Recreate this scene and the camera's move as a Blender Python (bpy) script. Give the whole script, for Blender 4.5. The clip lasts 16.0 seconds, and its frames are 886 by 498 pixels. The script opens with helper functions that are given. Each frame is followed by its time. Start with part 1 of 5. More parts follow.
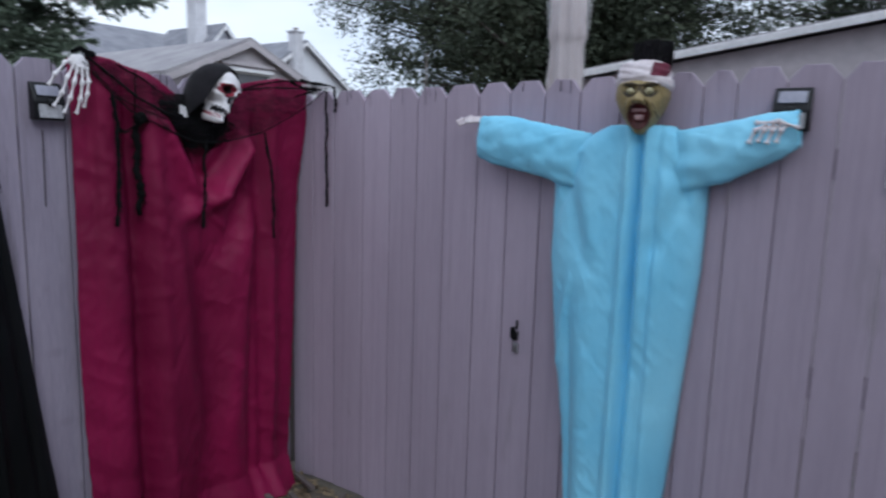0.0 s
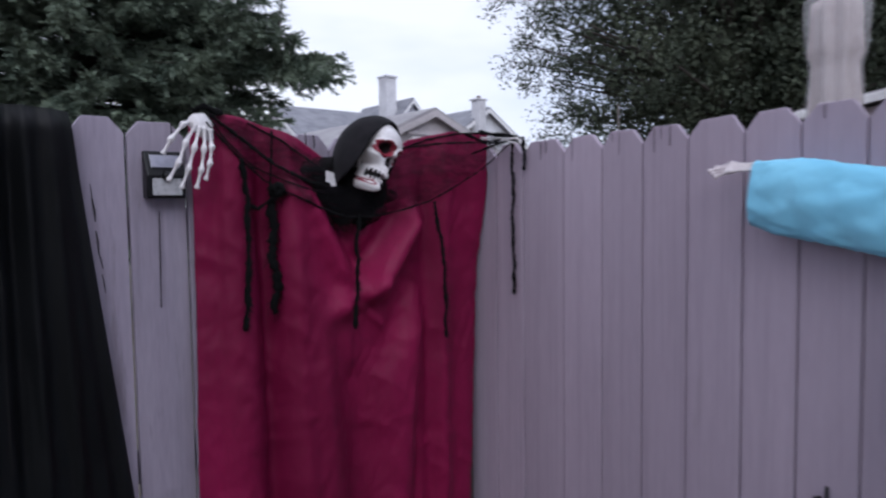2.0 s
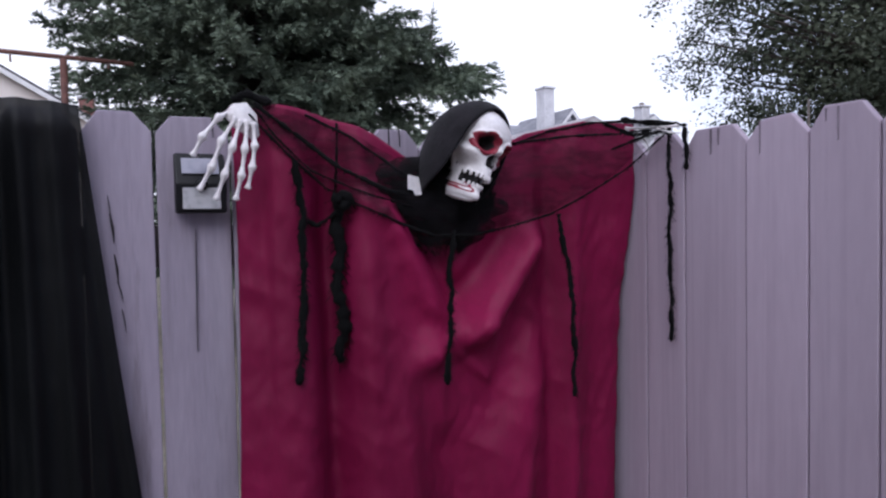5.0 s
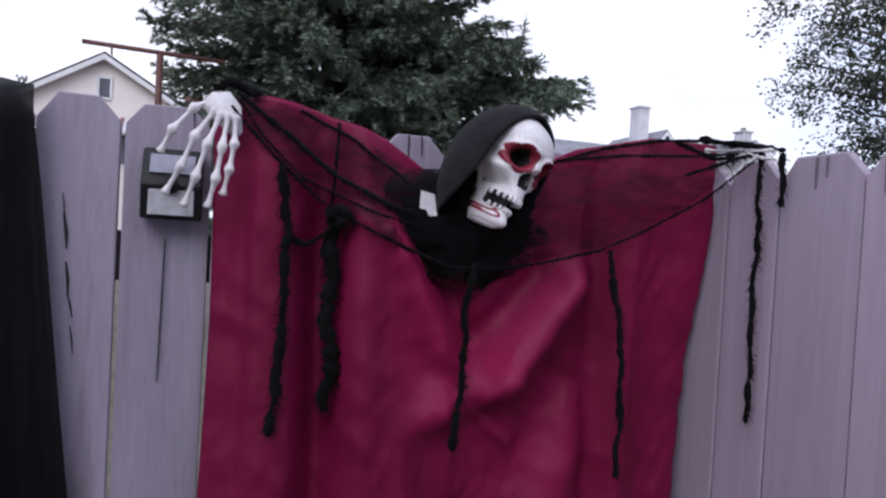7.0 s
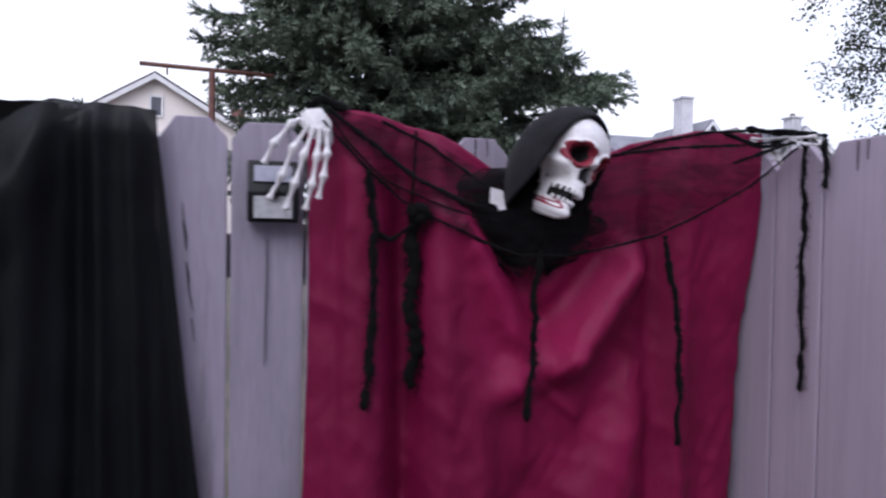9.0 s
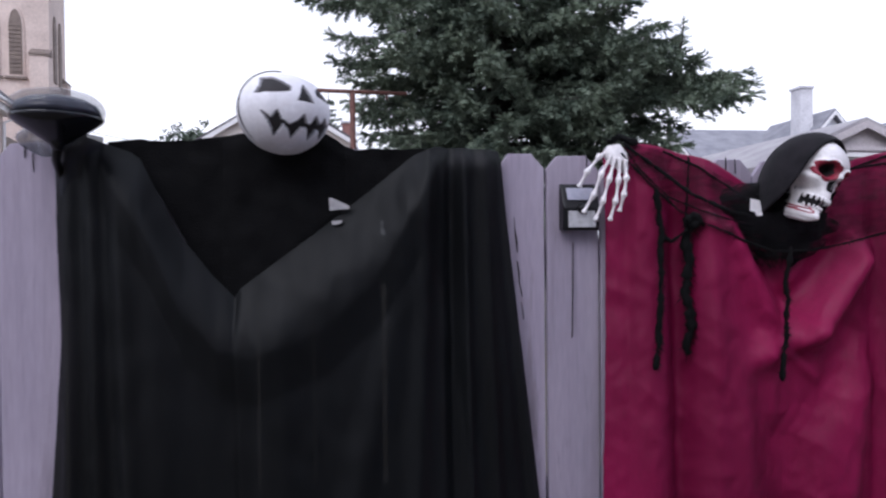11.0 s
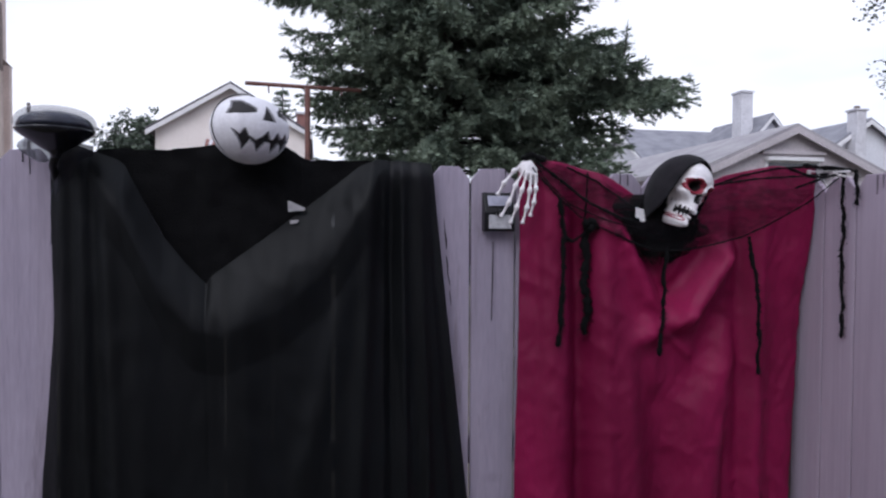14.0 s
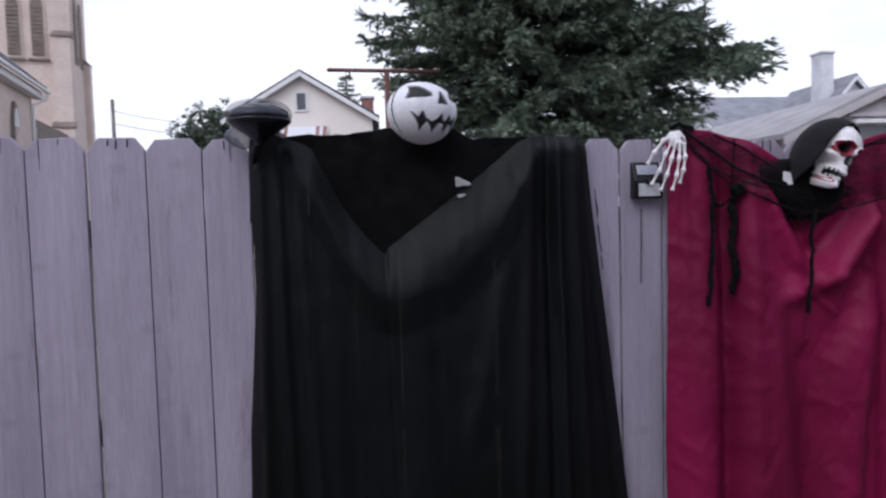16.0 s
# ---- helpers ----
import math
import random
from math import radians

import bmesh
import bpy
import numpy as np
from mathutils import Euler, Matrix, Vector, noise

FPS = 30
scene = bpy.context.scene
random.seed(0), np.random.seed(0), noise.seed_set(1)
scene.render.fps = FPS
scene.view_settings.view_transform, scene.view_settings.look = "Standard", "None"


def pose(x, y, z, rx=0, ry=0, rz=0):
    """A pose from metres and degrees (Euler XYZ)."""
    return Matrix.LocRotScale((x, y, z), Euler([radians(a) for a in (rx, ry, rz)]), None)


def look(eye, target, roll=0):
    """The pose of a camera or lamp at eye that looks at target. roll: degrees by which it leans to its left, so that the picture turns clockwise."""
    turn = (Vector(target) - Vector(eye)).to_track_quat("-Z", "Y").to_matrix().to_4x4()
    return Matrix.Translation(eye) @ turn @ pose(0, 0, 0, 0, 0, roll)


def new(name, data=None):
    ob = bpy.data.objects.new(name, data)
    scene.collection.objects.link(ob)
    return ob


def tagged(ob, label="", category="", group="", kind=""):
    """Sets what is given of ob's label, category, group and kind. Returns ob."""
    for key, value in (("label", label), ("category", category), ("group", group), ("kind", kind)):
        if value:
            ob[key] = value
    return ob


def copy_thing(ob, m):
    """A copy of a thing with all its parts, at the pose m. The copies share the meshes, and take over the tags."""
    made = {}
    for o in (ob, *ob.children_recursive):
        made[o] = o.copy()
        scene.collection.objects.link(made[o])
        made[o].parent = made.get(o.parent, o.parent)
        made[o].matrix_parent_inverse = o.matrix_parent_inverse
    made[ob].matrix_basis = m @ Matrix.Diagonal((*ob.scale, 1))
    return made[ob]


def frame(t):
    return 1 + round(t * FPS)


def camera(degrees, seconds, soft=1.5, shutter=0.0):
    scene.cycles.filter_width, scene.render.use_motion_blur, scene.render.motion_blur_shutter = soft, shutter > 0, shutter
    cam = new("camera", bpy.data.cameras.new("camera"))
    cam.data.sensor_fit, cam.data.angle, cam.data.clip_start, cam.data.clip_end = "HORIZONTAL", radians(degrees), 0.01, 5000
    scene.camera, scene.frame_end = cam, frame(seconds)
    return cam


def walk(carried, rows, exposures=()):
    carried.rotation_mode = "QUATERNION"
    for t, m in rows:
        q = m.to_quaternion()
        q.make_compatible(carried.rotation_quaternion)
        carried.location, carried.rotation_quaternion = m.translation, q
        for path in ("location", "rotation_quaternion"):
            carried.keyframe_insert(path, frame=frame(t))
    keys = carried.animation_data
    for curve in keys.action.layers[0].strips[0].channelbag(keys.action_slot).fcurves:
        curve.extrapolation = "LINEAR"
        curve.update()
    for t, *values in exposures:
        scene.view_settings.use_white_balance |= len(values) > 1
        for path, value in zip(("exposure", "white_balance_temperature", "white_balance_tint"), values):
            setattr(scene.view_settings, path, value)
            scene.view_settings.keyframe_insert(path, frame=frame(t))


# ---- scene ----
cam = camera(67.2, 16.0, soft=2.3, shutter=0.5)
PATH = [
    (0, (0.303, 0.375, 1.663), (1.926, 1.504, 1.360), 1.64),
    (0.5, (0.506, 0.440, 1.680), (1.973, 1.771, 1.401), 2.04),
    (1, (0.615, 0.540, 1.677), (1.984, 1.982, 1.463), 0.52),
    (1.5, (0.726, 0.763, 1.681), (2.058, 2.247, 1.536), -0.72),
    (2, (0.850, 0.940, 1.680), (2.118, 2.481, 1.555), -0.79),
    (2.5, (1.010, 1.087, 1.695), (2.038, 2.799, 1.597), 0.27),
    (3, (1.085, 1.183, 1.697), (1.981, 2.969, 1.622), -0.35),
    (3.5, (1.116, 1.229, 1.697), (2.034, 3.005, 1.643), -1.63),
    (4, (1.159, 1.226, 1.687), (2.060, 3.011, 1.636), -1.75),
    (4.2, (1.183, 1.220, 1.687), (2.071, 3.010, 1.630), -1.66),
    (6.3, (1.432, 1.482, 1.671), (2.226, 3.316, 1.582), 1.26),
    (6.5, (1.471, 1.480, 1.682), (2.190, 3.345, 1.601), 2.19),
    (7, (1.489, 1.514, 1.715), (2.134, 3.407, 1.670), 3.13),
    (7.5, (1.471, 1.540, 1.722), (2.148, 3.422, 1.708), 2.06),
    (8, (1.496, 1.501, 1.698), (2.081, 3.413, 1.659), 1.18),
    (8.5, (1.512, 1.433, 1.691), (2.033, 3.363, 1.634), 0.93),
    (9, (1.395, 1.395, 1.696), (1.914, 3.326, 1.651), 0.93),
    (9.5, (1.155, 1.387, 1.678), (1.618, 3.332, 1.644), -2.42),
    (10, (1.011, 1.318, 1.689), (1.333, 3.291, 1.644), -1.03),
    (10.2, (0.987, 1.257, 1.697), (1.253, 3.239, 1.668), -0.17),
    (12.3, (0.628, 0.866, 1.695), (0.854, 2.852, 1.628), -0.60),
    (12.5, (0.628, 0.859, 1.700), (0.899, 2.839, 1.625), -0.06),
    (13, (0.712, 0.815, 1.703), (1.110, 2.773, 1.624), 0.43),
    (13.5, (0.800, 0.731, 1.708), (1.203, 2.688, 1.643), 0.44),
    (14, (0.835, 0.691, 1.713), (1.206, 2.656, 1.659), 0.31),
    (14.5, (0.844, 0.690, 1.705), (1.177, 2.661, 1.655), -0.22),
    (15, (0.769, 0.693, 1.690), (0.916, 2.685, 1.603), -1.76),
    (15.5, (0.648, 0.659, 1.706), (0.727, 2.656, 1.627), -1.80),
    (16, (0.495, 0.569, 1.689), (0.684, 2.557, 1.576), -1.53),
]
EXPOSURES = [(0.0, 0.15, 5650, 6), (1.5, 0.11, 5750, 11), (3.0, 0.27, 5850, 16), (4.2, 0.34, 5850, 16), (6.5, 0.44, 5850, 17), (7.0, 0.32, 5850, 17), (7.5, 0.24, 5850, 17), (8.0, 0.40, 5850, 17), (8.5, 0.46, 5850, 17), (9.5, 0.48, 5850, 17), (10.2, 0.54, 5850, 17), (12.5, 0.38, 5950, 15), (14.0, 0.28, 5920, 15), (16.0, 0.28, 5900, 14)]
walk(cam, [(t, look(eye, target, roll)) for t, eye, target, roll in PATH], EXPOSURES)

# ---- world and light: overcast early evening ----
world = bpy.data.worlds.new("overcast_sky")
scene.world = world
world.use_nodes = True
wn, wl = world.node_tree.nodes, world.node_tree.links
wn.clear()
w_out = wn.new("ShaderNodeOutputWorld")
w_bg = wn.new("ShaderNodeBackground")
w_sky = wn.new("ShaderNodeTexSky")
w_sky.sky_type = "NISHITA"
w_sky.sun_disc = False
w_sky.sun_elevation = radians(38)
w_sky.sun_rotation = radians(215)
w_dim = wn.new("ShaderNodeVectorMath")
w_dim.operation = "SCALE"
w_dim.inputs["Scale"].default_value = 0.10
w_tc = wn.new("ShaderNodeTexCoord")
w_map = wn.new("ShaderNodeMapping")
w_map.inputs["Scale"].default_value = (1.0, 1.0, 3.2)
w_noise = wn.new("ShaderNodeTexNoise")
w_noise.inputs["Scale"].default_value = 1.7
w_noise.inputs["Detail"].default_value = 4.0
w_ramp = wn.new("ShaderNodeValToRGB")
w_ramp.color_ramp.elements[0].position, w_ramp.color_ramp.elements[0].color = 0.40, (0.70, 0.75, 0.87, 1)
w_ramp.color_ramp.elements[1].position, w_ramp.color_ramp.elements[1].color = 0.60, (1.0, 0.985, 1.0, 1)
w_mix = wn.new("ShaderNodeMixRGB")
w_mix.inputs["Fac"].default_value = 0.9
wl.new(w_tc.outputs["Generated"], w_map.inputs["Vector"])
wl.new(w_map.outputs["Vector"], w_noise.inputs["Vector"])
wl.new(w_noise.outputs["Fac"], w_ramp.inputs["Fac"])
wl.new(w_sky.outputs["Color"], w_dim.inputs[0])
wl.new(w_dim.outputs["Vector"], w_mix.inputs["Color1"])
wl.new(w_ramp.outputs["Color"], w_mix.inputs["Color2"])
wl.new(w_mix.outputs["Color"], w_bg.inputs["Color"])
w_bg.inputs["Strength"].default_value = 1.0
wl.new(w_bg.outputs["Background"], w_out.inputs["Surface"])

sun_data = bpy.data.lights.new("sun", "SUN")
sun_data.energy, sun_data.angle, sun_data.color = 1.1, radians(40), (1.0, 0.97, 0.94)
sun = new("sun", sun_data)
sun.matrix_world = look((-4, -6, 9.0), (1.5, 2.8, 0.5))


# ---- materials ----
def mat(name, c1, c2, rough=0.7, scale=6.0, stretch=(1, 1, 1), fine=60.0, bump=0.15, bump_scale=None, metal=0.0,
        per_piece=0.0, sheen=0.0, spec=0.5, dirt=None, dirt_at=0.62, alpha=None, trans=0.0, coat=0.0, island=False, grit=0.35, knots=0.0, streak=0.0):
    """A procedural surface: two colours mixed by coarse noise, darkened by fine grain, with relief."""
    m = bpy.data.materials.new(name)
    m.use_nodes = True
    n, l = m.node_tree.nodes, m.node_tree.links
    b = n["Principled BSDF"]
    tc = n.new("ShaderNodeTexCoord")
    mp = n.new("ShaderNodeMapping")
    mp.inputs["Scale"].default_value = stretch
    l.new(tc.outputs["Object"], mp.inputs["Vector"])
    a = n.new("ShaderNodeTexNoise")
    a.inputs["Scale"].default_value, a.inputs["Detail"].default_value, a.inputs["Roughness"].default_value = scale, 5.0, 0.6
    f = n.new("ShaderNodeTexNoise")
    f.inputs["Scale"].default_value, f.inputs["Detail"].default_value = fine, 3.0
    l.new(mp.outputs["Vector"], a.inputs["Vector"])
    l.new(mp.outputs["Vector"], f.inputs["Vector"])
    ramp = n.new("ShaderNodeValToRGB")
    ramp.color_ramp.elements[0].position, ramp.color_ramp.elements[0].color = 0.35, (*c1, 1)
    ramp.color_ramp.elements[1].position, ramp.color_ramp.elements[1].color = 0.65, (*c2, 1)
    l.new(a.outputs["Fac"], ramp.inputs["Fac"])
    grain = n.new("ShaderNodeMixRGB")
    grain.blend_type = "MULTIPLY"
    grain.inputs["Fac"].default_value = grit
    fr = n.new("ShaderNodeMapRange")
    fr.inputs["From Min"].default_value, fr.inputs["From Max"].default_value = 0.3, 0.7
    fr.inputs["To Min"].default_value, fr.inputs["To Max"].default_value = 0.6, 1.15
    l.new(f.outputs["Fac"], fr.inputs["Value"])
    l.new(ramp.outputs["Color"], grain.inputs["Color1"])
    l.new(fr.outputs["Result"], grain.inputs["Color2"])
    col = grain.outputs["Color"]
    if dirt:
        d = n.new("ShaderNodeTexNoise")
        d.inputs["Scale"].default_value, d.inputs["Detail"].default_value, d.inputs["Roughness"].default_value = scale * 2.3, 6.0, 0.65
        d2 = n.new("ShaderNodeMapRange")
        d2.inputs["From Min"].default_value, d2.inputs["From Max"].default_value = dirt_at, dirt_at + 0.13
        l.new(mp.outputs["Vector"], d.inputs["Vector"])
        l.new(d.outputs["Fac"], d2.inputs["Value"])
        dm = n.new("ShaderNodeMixRGB")
        dm.inputs["Color2"].default_value = (*dirt, 1)
        l.new(d2.outputs["Result"], dm.inputs["Fac"])
        l.new(col, dm.inputs["Color1"])
        col = dm.outputs["Color"]
    if streak:
        sm = n.new("ShaderNodeMapping")
        sm.inputs["Scale"].default_value = (55, 55, 1.1)
        sn = n.new("ShaderNodeTexNoise")
        sn.inputs["Scale"].default_value, sn.inputs["Detail"].default_value, sn.inputs["Distortion"].default_value = 1.0, 4.0, 0.4
        sr = n.new("ShaderNodeMapRange")
        sr.inputs["From Min"].default_value, sr.inputs["From Max"].default_value = 0.36, 0.54
        sr.inputs["To Min"].default_value, sr.inputs["To Max"].default_value = 1 - streak, 1.03
        sx = n.new("ShaderNodeMixRGB")
        sx.blend_type = "MULTIPLY"
        sx.inputs["Fac"].default_value = 1.0
        l.new(tc.outputs["Object"], sm.inputs["Vector"])
        l.new(sm.outputs["Vector"], sn.inputs["Vector"])
        l.new(sn.outputs["Fac"], sr.inputs["Value"])
        l.new(col, sx.inputs["Color1"])
        l.new(sr.outputs["Result"], sx.inputs["Color2"])
        col = sx.outputs["Color"]
    if knots:
        vo = n.new("ShaderNodeTexVoronoi")
        vo.inputs["Scale"].default_value = 4.5
        vm = n.new("ShaderNodeMapping")
        vm.inputs["Scale"].default_value = (0.9, 0.9, 1.5)
        l.new(tc.outputs["Object"], vm.inputs["Vector"])
        l.new(vm.outputs["Vector"], vo.inputs["Vector"])
        vr2 = n.new("ShaderNodeMapRange")
        vr2.inputs["From Min"].default_value, vr2.inputs["From Max"].default_value = 0.07, 0.16
        vr2.inputs["To Min"].default_value, vr2.inputs["To Max"].default_value = knots, 0.0
        l.new(vo.outputs["Distance"], vr2.inputs["Value"])
        km = n.new("ShaderNodeMixRGB")
        km.inputs["Color2"].default_value = (0.10, 0.08, 0.095, 1)
        l.new(vr2.outputs["Result"], km.inputs["Fac"])
        l.new(col, km.inputs["Color1"])
        col = km.outputs["Color"]
    if per_piece:
        hv = n.new("ShaderNodeHueSaturation")
        vr = n.new("ShaderNodeMapRange")
        vr.inputs["To Min"].default_value, vr.inputs["To Max"].default_value = 1 - per_piece, 1 + per_piece
        if island:
            l.new(n.new("ShaderNodeNewGeometry").outputs["Random Per Island"], vr.inputs["Value"])
        else:
            l.new(n.new("ShaderNodeObjectInfo").outputs["Random"], vr.inputs["Value"])
        l.new(vr.outputs["Result"], hv.inputs["Value"])
        l.new(col, hv.inputs["Color"])
        col = hv.outputs["Color"]
    l.new(col, b.inputs["Base Color"])
    rr = n.new("ShaderNodeMapRange")
    rr.inputs["To Min"].default_value, rr.inputs["To Max"].default_value = max(0.02, rough - 0.12), min(1.0, rough + 0.1)
    l.new(f.outputs["Fac"], rr.inputs["Value"])
    l.new(rr.outputs["Result"], b.inputs["Roughness"])
    b.inputs["Metallic"].default_value = metal
    b.inputs["Specular IOR Level"].default_value = spec
    b.inputs["Sheen Weight"].default_value = sheen
    b.inputs["Coat Weight"].default_value = coat
    b.inputs["Transmission Weight"].default_value = trans
    if bump:
        bp = n.new("ShaderNodeBump")
        bp.inputs["Strength"].default_value, bp.inputs["Distance"].default_value = bump, 0.01
        src = f
        if bump_scale:
            src = n.new("ShaderNodeTexNoise")
            src.inputs["Scale"].default_value, src.inputs["Detail"].default_value = bump_scale, 4.0
            l.new(mp.outputs["Vector"], src.inputs["Vector"])
        l.new(src.outputs["Fac"], bp.inputs["Height"])
        l.new(bp.outputs["Normal"], b.inputs["Normal"])
    if alpha is not None:
        b.inputs["Alpha"].default_value = alpha
    return m


def netting(name, colour, low, high, scale):
    """Loose open-weave gauze: threads and tangles with holes between them."""
    m = mat(name, colour, tuple(c * 1.6 for c in colour), 0.9, 20, bump=0.1, spec=0.2)
    n, l = m.node_tree.nodes, m.node_tree.links
    tc = n.new("ShaderNodeTexCoord")
    a = n.new("ShaderNodeTexNoise")
    a.inputs["Scale"].default_value, a.inputs["Detail"].default_value, a.inputs["Distortion"].default_value = scale, 6.0, 0.6
    mp = n.new("ShaderNodeMapping")
    mp.inputs["Scale"].default_value = (1.0, 1.0, 3.0)
    mp.inputs["Rotation"].default_value = (0.0, radians(18), 0.0)
    r = n.new("ShaderNodeMapRange")
    r.inputs["From Min"].default_value, r.inputs["From Max"].default_value = 0.38, 0.62
    r.inputs["To Min"].default_value, r.inputs["To Max"].default_value = low, high
    l.new(tc.outputs["Object"], mp.inputs["Vector"])
    l.new(mp.outputs["Vector"], a.inputs["Vector"])
    l.new(a.outputs["Fac"], r.inputs["Value"])
    l.new(r.outputs["Result"], n["Principled BSDF"].inputs["Alpha"])
    return m


PAINT = mat("mauve_fence_paint", (0.295, 0.255, 0.325), (0.375, 0.328, 0.405), 0.68, 1.9, (3.2, 3.2, 0.45), 34, 0.16, per_piece=0.09,
            dirt=(0.195, 0.165, 0.20), dirt_at=0.60, grit=0.24, knots=0.16, streak=0.06)
# smoother, lighter mauve without knots, for the right fence and gate
SMOOTH_PAINT = mat("smooth_mauve_paint", (0.362, 0.298, 0.366), (0.404, 0.334, 0.408), 0.66, 1.3, (2.2, 2.2, 0.45), 34, 0.08, per_piece=0.05,
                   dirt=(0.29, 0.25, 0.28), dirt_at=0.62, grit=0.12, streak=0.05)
RAW_WOOD = mat("old_timber", (0.10, 0.085, 0.08), (0.17, 0.14, 0.13), 0.85, 4, (4, 4, 0.5), 60, 0.3)
DRIP = mat("run_off_stain", (0.17, 0.14, 0.17), (0.24, 0.20, 0.24), 0.8, 20, bump=0)
CRACK = mat("dark_crack", (0.012, 0.01, 0.012), (0.02, 0.018, 0.02), 0.9, 20, bump=0)
RED_CLOTH = mat("crimson_cloth", (0.155, 0.0026, 0.037), (0.245, 0.0050, 0.059), 0.58, 2.5, (1, 1, 0.45), 120, 0.30, bump_scale=38, grit=0.22, spec=0.25)
BLACK_CLOTH = mat("black_sheeting", (0.0022, 0.0028, 0.0032), (0.0050, 0.0060, 0.0070), 0.52, 3, (1, 1, 0.5), 160, 0.22, bump_scale=30, alpha=0.966, spec=0.17)
BLACK_KNIT = mat("black_knit", (0.0025, 0.0025, 0.003), (0.006, 0.006, 0.0065), 0.95, 14, fine=220, bump=0.5, sheen=0.02, spec=0.12)
HOOD_BLACK = mat("black_hood_fabric", (0.006, 0.0055, 0.007), (0.014, 0.012, 0.015), 0.9, 20, fine=260, bump=0.3, sheen=0.05, spec=0.18)
GAUZE = netting("black_gauze", (0.006, 0.005, 0.007), 0.12, 0.50, 17)
GAUZE_DENSE = netting("dense_black_gauze", (0.003, 0.003, 0.0035), 0.22, 0.82, 22)
BONE = mat("white_plastic_bone", (0.72, 0.69, 0.70), (0.86, 0.83, 0.84), 0.42, 24, fine=110, bump=0.2, dirt=(0.42, 0.37, 0.37), dirt_at=0.62, grit=0.25)
# pale colour painted for the light that comes through the fence
GAP_PALE = mat("pale_gap_light", (0.34, 0.33, 0.34), (0.50, 0.48, 0.49), 0.8, 30, fine=90, bump=0.2)
RED_INK = mat("red_paint", (0.13, 0.004, 0.018), (0.34, 0.030, 0.060), 0.5, 40, bump=0.05)
BLACK_INK = mat("black_hollow", (0.008, 0.007, 0.008), (0.02, 0.016, 0.018), 0.7, 30, bump=0.05)
PUMPKIN_WHITE = mat("white_foam_plastic", (0.74, 0.73, 0.77), (0.84, 0.83, 0.87), 0.45, 9, fine=90, bump=0.12, grit=0.2)
PUMPKIN_EDGE = mat("grey_cut_edge", (0.20, 0.20, 0.22), (0.30, 0.29, 0.31), 0.7, 20)
BLUE_GOWN = mat("pale_blue_gown", (0.24, 0.64, 0.88), (0.32, 0.73, 0.94), 0.60, 3.5, (1, 1, 0.6), 260, 0.14, bump_scale=26, grit=0.08, spec=0.3, sheen=0.1)
EYE_PALE = mat("pale_yellow_eye", (0.46, 0.42, 0.24), (0.58, 0.53, 0.34), 0.35, 30, bump=0.05)
MOUTH_RED = mat("dark_red_mouth", (0.085, 0.010, 0.016), (0.17, 0.022, 0.032), 0.45, 40, bump=0.1)
LIP_BROWN = mat("maroon_lips", (0.060, 0.016, 0.015), (0.11, 0.032, 0.026), 0.5, 40, bump=0.1)
PATCH_RED = mat("dried_red_stain", (0.090, 0.004, 0.020), (0.14, 0.007, 0.032), 0.7, 40, bump=0.1)
WRINKLE = mat("dark_olive_wrinkle", (0.040, 0.028, 0.012), (0.075, 0.052, 0.02), 0.6, 40, bump=0.1)
GREEN_RUBBER = mat("olive_latex", (0.24, 0.18, 0.075), (0.40, 0.31, 0.14), 0.5, 26, fine=90, bump=0.3)
CREAM_LATEX = mat("off_white_bandage", (0.68, 0.60, 0.62), (0.82, 0.75, 0.76), 0.8, 30, fine=150, bump=0.4)
PINK_LATEX = mat("pinkish_latex", (0.42, 0.25, 0.26), (0.62, 0.42, 0.41), 0.5, 30)
BLACK_PLASTIC = mat("black_plastic", (0.005, 0.005, 0.006), (0.010, 0.010, 0.012), 0.42, 12, bump=0.04, spec=0.3)
# base colour raised to pale grey: the reflected sky is painted in
SOLAR = mat("solar_cell_with_sky", (0.27, 0.27, 0.34), (0.36, 0.36, 0.43), 0.12, 8, bump=0.0, coat=0.6)
DIFFUSER = mat("silver_reflector", (0.42, 0.42, 0.44), (0.50, 0.50, 0.52), 0.3, 14, bump=0.03)
DARK_GLOSS = mat("dark_glossy_lens", (0.006, 0.007, 0.010), (0.012, 0.013, 0.018), 0.14, 6, bump=0.02, spec=0.4)
BLUE_BAG = mat("crinkled_clear_bag", (0.10, 0.11, 0.15), (0.24, 0.25, 0.30), 0.14, 14, bump=0.7, bump_scale=36, alpha=0.55)
CLEAR_FILM = mat("clear_plastic_film", (0.75, 0.74, 0.76), (0.85, 0.84, 0.86), 0.12, 14, bump=0.6, bump_scale=30, alpha=0.28)
CLEAR_LENS = mat("clear_lens", (0.016, 0.018, 0.034), (0.030, 0.034, 0.055), 0.05, 10, bump=0.02, alpha=0.35, spec=0.6)
LAMP_CORE = mat("smoked_lamp_core", (0.030, 0.033, 0.050), (0.070, 0.075, 0.105), 0.22, 12, bump=0.02, spec=0.6)
# lighter, bluer copy of the sheeting: light through one layer put into colour
THIN_BLACK = mat("backlit_thin_sheeting", (0.006, 0.007, 0.011), (0.013, 0.015, 0.022), 0.45, 5, (1, 1, 0.5), 160, 0.22, bump_scale=30, alpha=0.86, spec=0.3)
UMBRELLA = mat("beige_canvas", (0.52, 0.44, 0.44), (0.64, 0.56, 0.55), 0.85, 6, (1, 1, 0.3), 130, 0.2)
STEEL = mat("galvanised_steel", (0.35, 0.35, 0.37), (0.5, 0.5, 0.52), 0.4, 20, metal=0.9)
